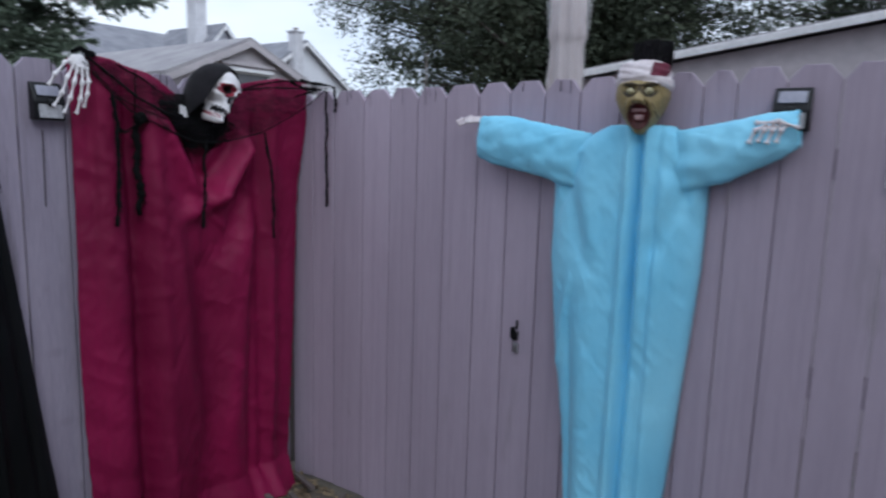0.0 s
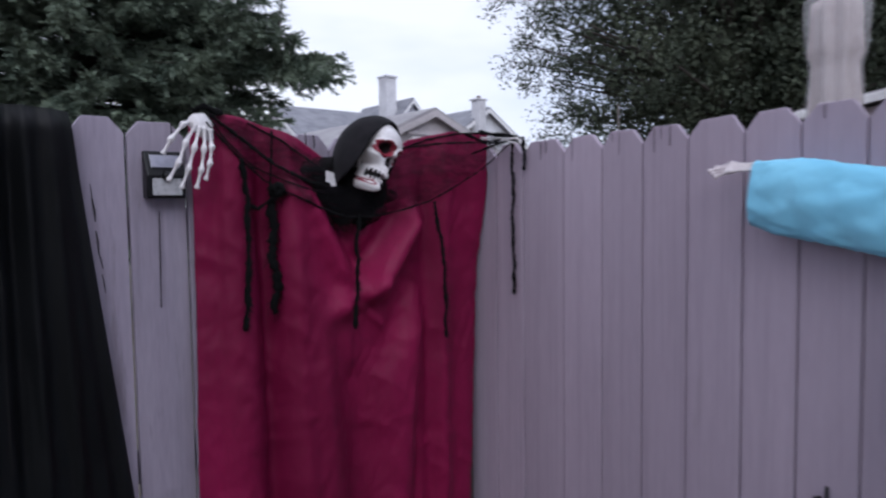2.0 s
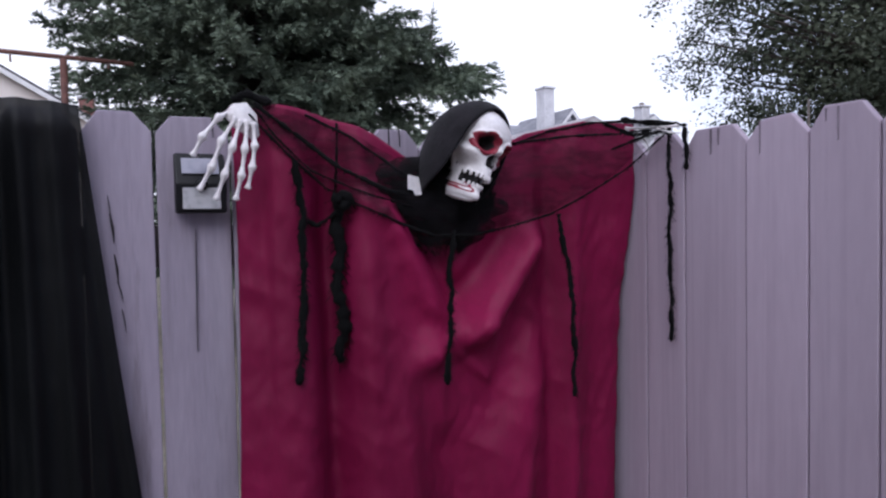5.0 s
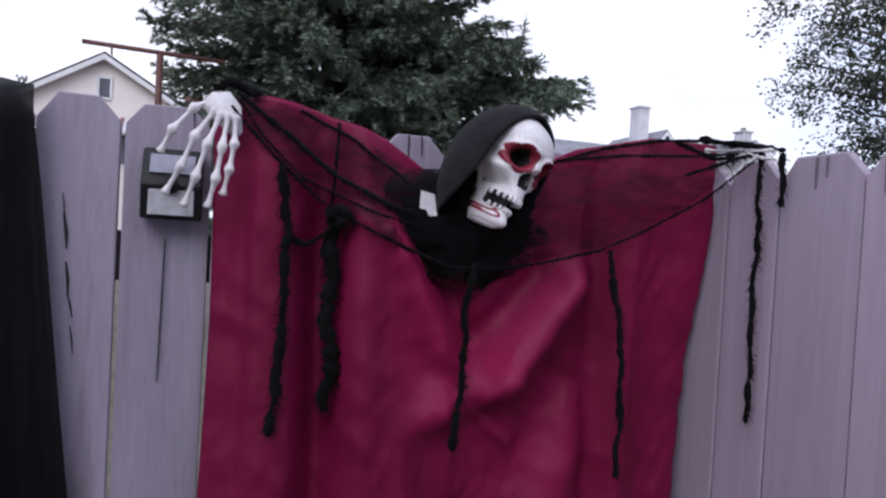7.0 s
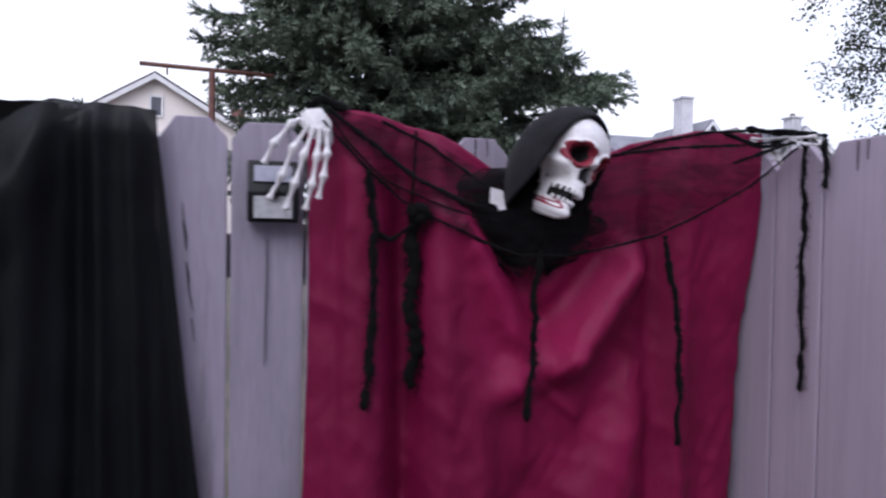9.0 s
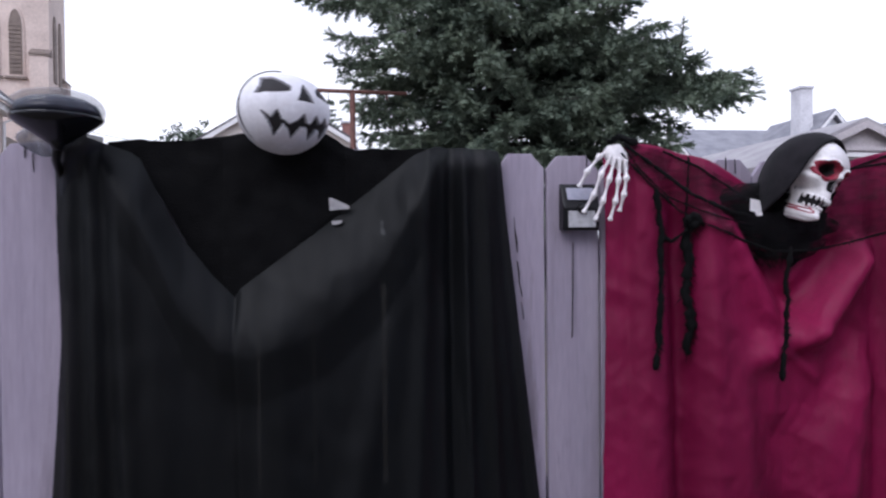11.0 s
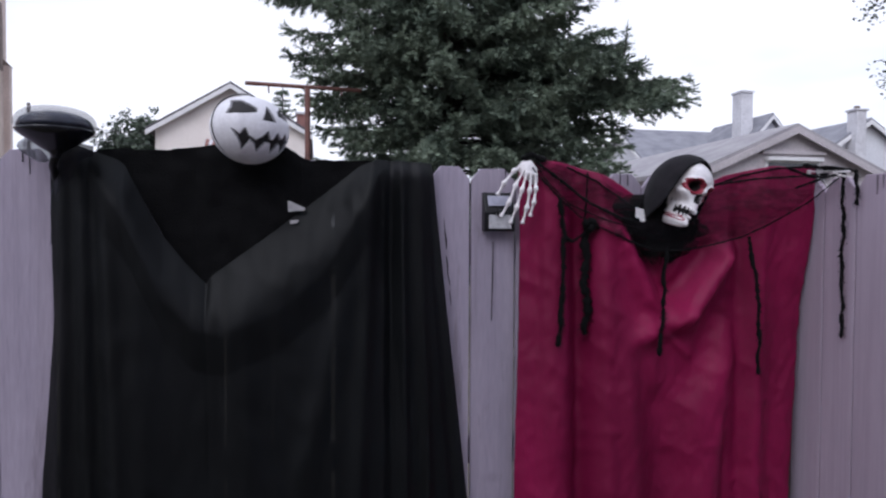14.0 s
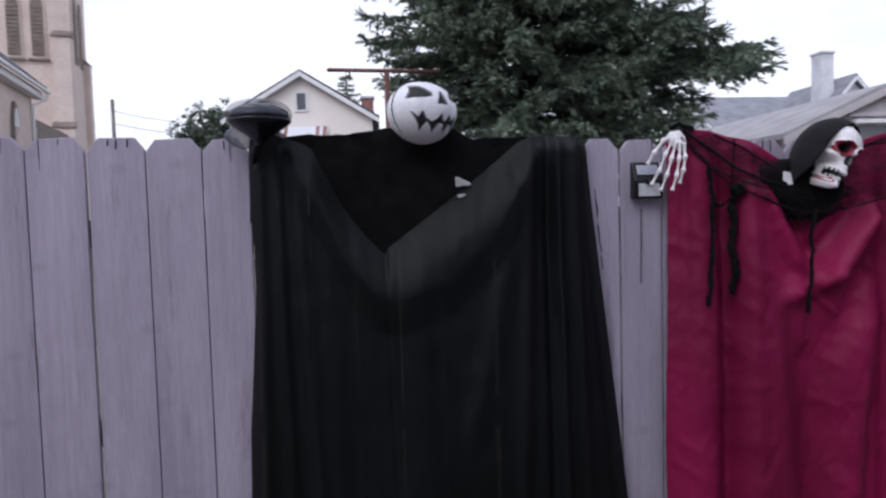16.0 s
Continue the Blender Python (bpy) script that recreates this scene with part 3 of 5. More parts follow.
def black_point(u, v):
    k = 0.083 + u * 1.112
    at = k + 0.035 * math.sin(math.pi * u)
    top = lerp_table(BLACK_TOP, at)
    z = top + (0.01 - top) * v
    x = k + u * (0.05 * (1.9 - z) / 0.46 if z > 1.44 else 0.05 + (1.44 - z) * 0.115) + (1 - u) ** 3 * lerp_table([(0.0, -0.06), (0.98, -0.028), (1.24, -0.008), (1.46, 0.008), (1.75, 0.0), (1.95, 0.004)], z)
    lip = max(0.02, top - lerp_table(BLACK_LOW, at))
    d = (top - z) / lip
    roll = math.sin(min(1.0, d) * math.pi / 2) ** 1.2 - 0.45 * max(0.0, min(1.0, (d - 1) * lip / 0.12))
    y = 2.790 - 0.026 * math.sin(math.pi * u) ** 0.5 - min(0.062, lip * 0.42) * roll - 0.020 * max(0.0, min(1.0, (1.45 - z) / 0.5)) * math.sin(math.pi * u)
    y += 0.008 * noise.noise((x * 6, z * 1.2, 3.0))
    for c in BLACK_CREASES:
        y += crease(x, z, *c)
    y += 0.003 * noise.noise((x * 26, z * 10, 7.0)) + 0.004 * abs(noise.noise((x * 9 + z * 4, z * 7, 2.0)))
    if z < 0.12:
        y -= (0.12 - z) * 0.6
    return (x, min(y, 2.803), z)


drape = thing("black_cloth", "thin black sheeting draped from the fence with a low neckline", "cloth", (0.65, 2.77, 0.0))
part("drape", sheet(black_point, 280, 150), BLACK_CLOTH, drape, smooth=True)


def wrap_point(u, v):
    # the corner bunched up round the lamp's stem
    x = 0.152 + (u - 0.5) * 0.110 - 0.02 * v
    z = 1.965 - 0.015 * u - 0.30 * v * (1 - 0.45 * u)
    return (x, 2.752 - 0.034 * math.sin(math.pi * u) * (1 - v) + 0.007 * math.sin(u * 15 + v * 2) * (1 - v) + 0.045 * v, z)


part("tied_corner", sheet(wrap_point, 40, 24), THIN_BLACK, drape, "corner of sheeting bunched round the lamp stem", smooth=True)


def shirt_at(x, v):
    top = lerp_table([(0.20, 1.945), (0.27, 1.952), (0.34, 1.948), (0.44, 1.955), (0.52, 1.965), (0.57, 1.972), (0.74, 1.970), (0.78, 1.940), (0.82, 1.930), (0.92, 1.932), (1.02, 1.932)], x)
    top += 0.006 * noise.noise((x * 24, 1.0, 0.0))
    low = lerp_table([(0.20, 1.86)] + [(a, b - 0.05) for a, b in NECK], x)
    z = top - v * (top - low)
    body = max(0.0, 1 - ((x - 0.645) / 0.17) ** 2)
    y = 2.803 - 0.016 * math.sqrt(body) * min(1, v * 5 + 0.4) - 0.004 * max(0.0, 1 - abs(x - 0.6) / 0.42)
    y += 0.008 * noise.noise((x * 9, z * 9, 1.5)) + 0.005 * noise.noise((x * 22, z * 22, 4))
    return (x, min(y, 2.806), z)


shirt = thing("black_shirt", "black knitted shirt pinned on the fence under the mask", "shirt", (0.64, 2.79, 1.4))
part("body", sheet(lambda u, v: shirt_at(0.475 + 0.315 * u, v), 50, 60), BLACK_KNIT, shirt, smooth=True, thick=0.004)
part("sleeve", sheet(lambda u, v: shirt_at(0.20 + 0.28 * u, v), 40, 60), BLACK_KNIT, shirt, smooth=True, thick=0.004)
part("sleeve", sheet(lambda u, v: shirt_at(0.785 + 0.235 * u, v), 40, 50), BLACK_KNIT, shirt, smooth=True, thick=0.004)
# pale shapes by the shirt, standing in for light through a fence gap
bm = bmesh.new()
prism([(0.748, 1.800), (0.756, 1.800), (0.800, 1.779), (0.797, 1.772), (0.772, 1.771), (0.750, 1.768)], "y", 2.744, 2.747, bm)
tagged(part("paper_scrap", bm, GAP_PALE), "pale shape standing in for a bright fence gap", "scrap")
bm = bmesh.new()
prism([(0.754, 1.742), (0.782, 1.744), (0.776, 1.735), (0.756, 1.732)], "y", 2.744, 2.747, bm)
tagged(part("paper_scrap", bm, GAP_PALE), "pale shape standing in for a bright fence gap", "scrap")


# ---- white pumpkin mask ----
EYE = [(-0.68, 0.70), (-0.54, 0.71), (-0.28, 0.46), (-0.31, 0.34), (-0.58, 0.27), (-0.88, 0.24)]
NOSE = [(-0.01, 0.58), (0.18, 0.12), (-0.18, 0.11)]
MOUTH = [(a, b - 0.13) for a, b in ((-0.82, -0.04), (-0.64, -0.22), (-0.56, -0.03), (-0.46, -0.24), (-0.28, -0.34), (-0.14, -0.24), (-0.03, -0.06), (0.06, -0.26), (0.16, -0.28), (0.28, -0.05), (0.42, -0.24), (0.56, -0.03), (0.64, -0.20), (0.82, -0.04),
         (0.66, -0.34), (0.54, -0.54), (0.44, -0.34), (0.34, -0.36), (0.22, -0.60), (0.10, -0.36), (-0.04, -0.36), (-0.16, -0.62), (-0.28, -0.44), (-0.40, -0.34), (-0.48, -0.58), (-0.62, -0.36))]
HOLES = [EYE, [(-a, b) for a, b in EYE], NOSE, MOUTH]


def pumpkin_mask(centre, yaw, tilt):
    bm = bmesh.new()
    nu, nv = 220, 150
    turn = Matrix.Translation(centre) @ pose(0, 0, 0, 0, tilt, yaw)
    rows, keep = [], {}
    for j in range(nv + 1):
        el = math.pi * (j / nv - 0.5)
        row = []
        for i in range(nu):
            az = 2 * math.pi * i / nu
            a, f, b = math.cos(el) * math.sin(az), math.cos(el) * math.cos(az), math.sin(el)
            rib = 1 - 0.022 * abs(math.sin(az * 4.0)) ** 0.6 * math.cos(el)
            cut = f > 0 and any(inside(h, a, b) for h in HOLES)
            r = rib * (0.955 if cut else 1.0)
            v = bm.verts.new(turn @ Vector((0.119 * a * r, -0.103 * f * r, 0.0975 * b * r * (1 - 0.06 * b))))
            keep[v] = cut
            row.append(v)
        rows.append(row)
    for j in range(nv):
        for i in range(nu):
            q = (rows[j][i], rows[j][(i + 1) % nu], rows[j + 1][(i + 1) % nu], rows[j + 1][i])
            f = bm.faces.new(q)
            n = sum(keep[v] for v in q)
            f.material_index = 1 if n == 4 else 2 if n else 0
    bmesh.ops.remove_doubles(bm, verts=bm.verts, dist=1e-5)
    return bm


PUMPKIN = ((0.643, 2.715, 2.008), 37, 3)
mask = thing("pumpkin_mask", "white plastic pumpkin mask with jagged grin and black strap", "mask", PUMPKIN[0])
part("shell", pumpkin_mask(*PUMPKIN), [PUMPKIN_WHITE, BLACK_INK, PUMPKIN_EDGE], mask, "white ribbed shell with cut eyes and grin", smooth=True)
bm = bmesh.new()
STRAP = Matrix.Translation(PUMPKIN[0]) @ pose(0, 0, 0, 0, PUMPKIN[2], PUMPKIN[1])
tube(bm, [STRAP @ Vector((0.1205 * math.cos(a), 0.002, 0.0985 * math.sin(a))) for a in [radians(95 + k * 10) for k in range(18)]], 0.0018, 6)
part("strap", bm, BLACK_PLASTIC, mask, "black elastic strap", smooth=True)


# ---- solar lamp on a stake ----
lamp = thing("stake_lamp", "dark glossy saucer-shaped lamp on a black stake", "lamp", (0.125, 2.70, 1.6))
LX, LY = 0.142, 2.66
part("bowl", lathe([(0.010, 1.905), (0.016, 1.918), (0.032, 1.928), (0.056, 1.944), (0.080, 1.960), (0.094, 1.971), (0.098, 1.979), (0.092, 1.982)], LX, LY), DARK_GLOSS, lamp, "dark glossy bowl", smooth=True)
part("lens", lathe([(0.096, 1.982), (0.101, 1.991), (0.099, 2.004), (0.091, 2.019), (0.075, 2.031), (0.048, 2.039), (0.01, 2.042)], LX, LY), CLEAR_LENS, lamp, "clear domed lens", smooth=True)
part("core", lathe([(0.092, 1.983), (0.091, 1.994), (0.083, 2.008), (0.064, 2.019), (0.037, 2.026), (0.01, 2.028)], LX, LY, 32), LAMP_CORE, lamp, "smoked blue-grey inner disc", smooth=True)
part("rim", lathe([(0.094, 1.977), (0.102, 1.978), (0.103, 1.982), (0.094, 1.984)], LX, LY), DIFFUSER, lamp, "thin pale rim", smooth=True)
for k in range(14):
    a = 2 * math.pi * k / 14
    part("led", lathe([(0.005, 0.0), (0.006, 0.003), (0.003, 0.006)], LX + 0.092 * math.cos(a), LY + 0.092 * math.sin(a), 8), BONE, lamp, "small white lamp bead", smooth=True)
    lamp.children[-1].location.z += 1.990
bm = bmesh.new()
tube(bm, [(LX, LY, 1.915), (0.112, 2.72, 1.89), (0.098, 2.780, 1.85), (0.098, 2.790, 1.72), (0.099, 2.792, 1.55)], [0.012, 0.010, 0.008, 0.007, 0.005], 8)
part("stake", bm, BLACK_PLASTIC, lamp, smooth=True)


def bag_point(u, v):
    a = 2 * math.pi * u
    r = 0.048 * math.sin(math.pi * (0.06 + 0.9 * v)) * (1 + 0.22 * math.sin(5 * a + 3 * v) + 0.1 * noise.noise((u * 9, v * 7, 2)))
    return (0.078 + r * 1.15 * math.cos(a), 2.745 + 0.8 * r * math.sin(a), 1.985 - 0.085 * v)


tagged(part("plastic_bag", sheet(bag_point, 36, 14), BLUE_BAG, smooth=True), "crumpled clear plastic bag under the lamp", "bag")


# ---- wall-mounted solar lights ----
def solar_light(name, m):
    """Front faces -y of its own axes; its back stands at y = 0."""
    s = thing(name, "black solar wall light with a silver reflector", "solar light", group="solar wall lights")
    o = prism([(0.0, 0.0), (-0.040, 0.0), (-0.046, 0.06), (-0.012, 0.125), (0.0, 0.125)], "x", -0.05, 0.05)
    part("housing", o, BLACK_PLASTIC, s, bevel=0.004)
    tilt = Matrix.Translation((0, -0.0425, 0.033)) @ Matrix.Rotation(radians(-5.7), 4, "X")
    bm = bmesh.new()
    box(bm, -0.037, 0.037, -0.0045, -0.001, -0.026, 0.020, tilt)
    part("reflector", bm, DIFFUSER, s, "silver reflector plate", bevel=0.001)
    tilt = Matrix.Translation((0, -0.029, 0.0925)) @ Matrix.Rotation(radians(-27.6 - 0), 4, "X")
    bm = bmesh.new()
    box(bm, -0.037, 0.037, -0.005, -0.001, -0.016, 0.022, tilt)
    part("solar_panel", bm, SOLAR, s, "glossy solar panel, sky reflection painted grey", bevel=0.001)
    bm = bmesh.new()
    tube(bm, [(0, -0.042, 0.058), (0, -0.056, 0.056), (0, -0.060, 0.055)], [0.013, 0.012, 0.006], 14)
    part("sensor", bm, BLACK_PLASTIC, s, "round black sensor", smooth=True)
    s.matrix_basis = m
    return s


first = solar_light("solar_light", pose(1.412, FENCE_Y - 0.003, 1.714))
copy_thing(first, pose(FENCE_X - 0.003, 0.68, 1.735, 0, 0, -90))


# ---- hooded skeleton figure ----
SKULL_AT = Matrix.Translation((1.984, 2.665, 1.844)) @ pose(0, 0, 0, 0, 0, 19) @ pose(0, 0, 0, 14, 0, 0) @ pose(0, 0, 0, 0, 25, 0)


SKULL_HALF = [(-0.130, 0.004), (-0.127, 0.012), (-0.120, 0.017), (-0.105, 0.022), (-0.085, 0.026), (-0.066, 0.030), (-0.050, 0.034), (-0.036, 0.048), (-0.022, 0.063), (0.0, 0.066), (0.03, 0.072), (0.06, 0.072), (0.082, 0.060), (0.098, 0.042), (0.108, 0.024), (0.112, 0.002)]
SKULL_FRONT = [(-0.130, 0.056), (-0.127, 0.082), (-0.118, 0.092), (-0.100, 0.086), (-0.085, 0.084), (-0.066, 0.095), (-0.050, 0.093), (-0.036, 0.085), (-0.010, 0.080), (0.02, 0.086), (0.04, 0.093), (0.06, 0.087), (0.082, 0.072), (0.098, 0.050), (0.108, 0.028), (0.112, 0.002)]
SKULL_BACK = [(-0.130, 0.0), (-0.10, 0.015), (-0.06, 0.03), (-0.02, 0.07), (0.03, 0.088), (0.06, 0.084), (0.082, 0.070), (0.098, 0.050), (0.108, 0.028), (0.112, 0.002)]


def soft_table(table, z):
    return (lerp_table(table, z - 0.006) + 2 * lerp_table(table, z) + lerp_table(table, z + 0.006)) / 4


def skull_surface(az, z):
    """Place and paint (0 bone, 1 red, 2 black) of the skull at an angle from the nose and a height."""
    s, c = math.sin(az), math.cos(az)
    w = 0.93 * soft_table(SKULL_HALF, z)
    x = w * math.copysign(abs(s) ** 0.85, s)
    y = -soft_table(SKULL_FRONT, z) * c ** 0.85 if c > 0 else -soft_table(SKULL_BACK, z) * c
    push, kind = 0.0, 0
    if c > 0:
        ax = abs(x)
        e = math.hypot((ax - 0.0305) / 0.0212, (z - 0.015) / 0.0205)
        ang = math.atan2(z - 0.014, ax - 0.0310)
        if e < 1:
            push -= 0.040 * (1 - e ** 4)
        lobe = 1.10 + 0.24 * abs(math.sin(ang * 3 + 0.5)) + 0.22 * max(0.0, -math.sin(ang))
        kind = 2 if e < 0.90 else 1 if e < lobe and ax > 0.0075 else 0
        push += 0.006 * math.exp(-((e - 1.25) / 0.22) ** 2)
        # nose hole, widening downwards
        t = (-0.002 - z) / 0.034
        if 0 < t < 1 and ax < 0.0045 + 0.0120 * math.sin(min(1.0, t * 1.15) * 2.2) and ax > 0.0012 * (t > 0.6):
            push, kind = -0.026, 2
        push += 0.012 * math.exp(-(ax / 0.007) ** 2 - ((z - 0.008) / 0.012) ** 2)
        push += 0.006 * math.exp(-((ax - 0.052) / 0.012) ** 2 - ((z + 0.020) / 0.010) ** 2)
        push -= 0.014 * math.exp(-((ax - 0.036) / 0.012) ** 2 - ((z + 0.046) / 0.013) ** 2)
        push += 0.004 * math.exp(-(ax / 0.02) ** 2 - ((z + 0.113) / 0.010) ** 2)
        mid = -0.0755
        if abs(z - mid) < 0.0140 and c > 0.30:
            push, kind = push - 0.018, 2
        # painted scrolls on the chin
        for k, (cx, cz, r) in enumerate(((0.0155, -0.104, 0.0050), (0.0195, -0.096, 0.0040))):
            q = math.hypot(ax - cx, z - cz)
            if abs(q - r) < 0.0013 and (z < cz or ax < cx) and kind == 0 and x < 0:
                kind = 1
    d = Vector((s, -c, 0.0))
    return Vector((x, y, z)) + d * push, kind


def skull(bm, m):
    nu, nv = 210, 190
    rows, tag = [], {}
    for j in range(nv + 1):
        z = -0.130 + 0.242 * j / nv
        row = []
        for i in range(nu):
            th = 2 * math.pi * i / nu - math.pi
            p, kind = skull_surface(th - 0.5 * math.sin(th), z)
            v = bm.verts.new(m @ p)
            tag[v] = kind
            row.append(v)
        rows.append(row)
    for j in range(nv):
        for i in range(nu):
            q = (rows[j][i], rows[j][(i + 1) % nu], rows[j + 1][(i + 1) % nu], rows[j + 1][i])
            fc = bm.faces.new(q)
            fc.material_index = sorted(tag[v] for v in q)[2]
            fc.smooth = True
    bm.faces.new(rows[-1])
    bm.faces.new(rows[0][::-1])


def tooth(m, a, base, up, r):
    """One tooth on the bow of the jaw at angle a, pointing into the mouth."""
    bm = bmesh.new()
    p, _ = skull_surface(a, base)
    p.y -= 0.0010
    tube(bm, [m @ (p + Vector((0, 0, up * h))) for h in ((0.004, 0.0, -0.005, -0.0090, -0.0105) if up > 0 else (0.004, 0.0, -0.003, -0.0055, -0.0068))], [r * 0.6, r * 0.9, r, r * 0.9, r * 0.45], 7, 0.9)
    return bm


def finger(bm, pts, r):
    """A jointed bone: swollen at its joints, thin between them."""
    path, radii = [], []
    for (p, q) in zip(pts, pts[1:]):
        for s, k in ((0.0, 1.45), (0.10, 1.30), (0.22, 0.80), (0.40, 0.66), (0.66, 0.68), (0.84, 0.95), (0.94, 1.35)):
            path.append(Vector(p).lerp(Vector(q), s))
            radii.append(r * k)
    path.append(Vector(pts[-1]))
    radii.append(r * 0.6)
    tube(bm, path, radii, 8)


head = thing("skull", "white plastic skull with red-painted eye sockets in a hood", "skull", SKULL_AT.translation)
SKULL_M = SKULL_AT @ Matrix.Translation((0.0, 0.0, 0.008)) @ Matrix.Diagonal((0.95, 0.96, 0.92, 1.0))
bm = bmesh.new()
skull(bm, SKULL_M)
part("face", bm, [BONE, RED_INK, BLACK_INK], head, "white face with dark red sockets")
for base, n, up, r in ((-0.0605, 11, 1, 0.0042), (-0.0905, 10, -1, 0.0036)):
    for k in range(n):
        part("tooth", tooth(SKULL_M, (k - (n - 1) / 2) * 0.235, base, up, r), BONE, head, smooth=True)
bm = bmesh.new()
HY = 2.728
tips = [((1.478, 1.925), (1.445, 1.905), (1.412, 1.865), (1.393, 1.826)), ((1.478, 1.905), (1.448, 1.858), (1.428, 1.805), (1.403, 1.757)), ((1.488, 1.900), (1.468, 1.845), (1.452, 1.790), (1.434, 1.737)),
        ((1.500, 1.900), (1.492, 1.842), (1.484, 1.788), (1.472, 1.737)), ((1.512, 1.895), (1.511, 1.848), (1.505, 1.805), (1.496, 1.760))]
for k, path in enumerate(tips):
    finger(bm, [(x, HY - 0.012 * math.sin(i * 1.1) - 0.004 * k, z) for i, (x, z) in enumerate(path)], 0.0060)
prism([(1.472, 1.934), (1.500, 1.938), (1.520, 1.914), (1.524, 1.872), (1.515, 1.860), (1.498, 1.872), (1.478, 1.886), (1.458, 1.908), (1.462, 1.922)], "y", HY - 0.009, HY + 0.004, bm)
tagged(part("skeleton_hand", bm, BONE, smooth=True), "white plastic skeleton hand dangling by the solar light", "skeleton hand", "skeleton arms")
bm = bmesh.new()
# far arm bones at the other end of the shawl
finger(bm, [(2.44, 2.655, 1.918), (2.468, 2.60, 1.912), (2.470, 2.505, 1.906)], 0.0036)
finger(bm, [(2.44, 2.655, 1.915), (2.462, 2.61, 1.885), (2.466, 2.595, 1.862)], 0.0028)
finger(bm, [(2.466, 2.57, 1.907), (2.470, 2.53, 1.893), (2.472, 2.50, 1.888)], 0.0025)
tagged(part("skeleton_hand", bm, BONE, smooth=True), "white plastic arm bones tied at the fence corner", "skeleton hand", "skeleton arms")

cape = thing("gauze_cape", "tattered black gauze cape with a hood, spread on red cloth", "cape", (1.98, 2.70, 1.7))


def hood_point(u, v):
    # v from the back of the head forward to the edge of the face opening, u round it
    phi = 2 * math.pi * u
    low = max(0.0, -math.sin(phi))
    reach = radians(113 + 3 * math.sin(phi) - 52 * low ** 3 + 3 * max(0.0, -math.cos(phi)))
    th = reach * v
    r = 1.0 + 0.025 * noise.noise((math.cos(phi) * 2, math.sin(phi) * 2, v * 4)) + 0.02 * v
    p = Vector((0.088 * math.sin(th) * math.cos(phi) * r, 0.108 * math.cos(th) + 0.004, 0.121 * math.sin(th) * math.sin(phi) * r - 0.035 * low * v * v))
    p.x *= 1 + 0.20 * low * v
    return SKULL_AT @ p


part("hood", sheet(hood_point, 72, 40, True), HOOD_BLACK, cape, "black fabric hood", smooth=True, thick=0.005)


def bib_point(u, v, k, dy):
    # dark cloth gathered below the chin
    a = (u - 0.5) * 2
    z = 1.835 - (0.10 + 0.095 * k) * v - 0.02 * (1 - a * a) * v
    half = lerp_table([(0, 0.105), (0.3, 0.15), (0.6, 0.14), (0.85, 0.09), (1, 0.04)], v) * (1 + 0.35 * noise.noise((v * 11, k * 9, 2.0 if a < 0 else 5.0)))
    z -= 0.045 * v * noise.noise((a * 6, k * 5, 1.0))
    return (1.945 + a * half * k * (1.30 if a < 0 else 1.0) + 0.02 * (1 - v), 2.735 - dy - 0.075 * (1 - a * a) * (1 - 0.55 * v) + 0.012 * noise.noise((u * 9, v * 4, 2)), z)


for k, dy in ((1.15, 0.0), (0.98, 0.004), (0.78, 0.008), (0.60, 0.012)):
    part("collar", sheet(lambda u, v: bib_point(u, v, k, dy), 44, 30), GAUZE_DENSE, cape, "black gauze gathered at the neck", smooth=True)
UP_EDGE = [(1.505, 1.945), (1.60, 1.925), (1.70, 1.895), (1.80, 1.845), (1.86, 1.805), (1.93, 1.78), (2.02, 1.80), (2.10, 1.865), (2.20, 1.90), (2.32, 1.925), (2.42, 1.93), (2.475, 1.925)]
LOW_EDGE = [(1.505, 1.915), (1.58, 1.835), (1.66, 1.765), (1.74, 1.72), (1.82, 1.685), (1.90, 1.655), (2.00, 1.655), (2.10, 1.675), (2.20, 1.70), (2.30, 1.745), (2.40, 1.81), (2.475, 1.895)]
CAPE_Y = [(1.505, 2.742), (1.7, 2.735), (1.85, 2.70), (2.0, 2.685), (2.15, 2.675), (2.3, 2.665), (2.42, 2.62), (2.475, 2.57)]


def cloth_front(x, z):
    """The y of the red cloth near (x, z)."""
    u = min(1.0, max(0.0, (x - 1.478) / 0.995))
    top = red_point(u, 0.0)[2]
    return red_point(u, min(1.0, max(0.0, (top - z) / (top - 0.012))))[1]


def cape_point(u, v):
    x = 1.505 + 0.97 * u
    hi, lo = lerp_table(UP_EDGE, x), lerp_table(LOW_EDGE, x)
    z = hi + (lo - hi) * v + (0.010 * noise.noise((x * 22, 0.5, 7)) if 0 < u < 1 else 0) * v
    y = lerp_table(CAPE_Y, x) - 0.020 * math.sin(math.pi * v) - 0.004 + 0.012 * noise.noise((x * 10, z * 16, 4))
    y = min(y, cloth_front(x, z) - 0.006)
    return (x, y, z)


part("net", sheet(cape_point, 110, 34), GAUZE, cape, "open black net stretched arm to arm", smooth=True)


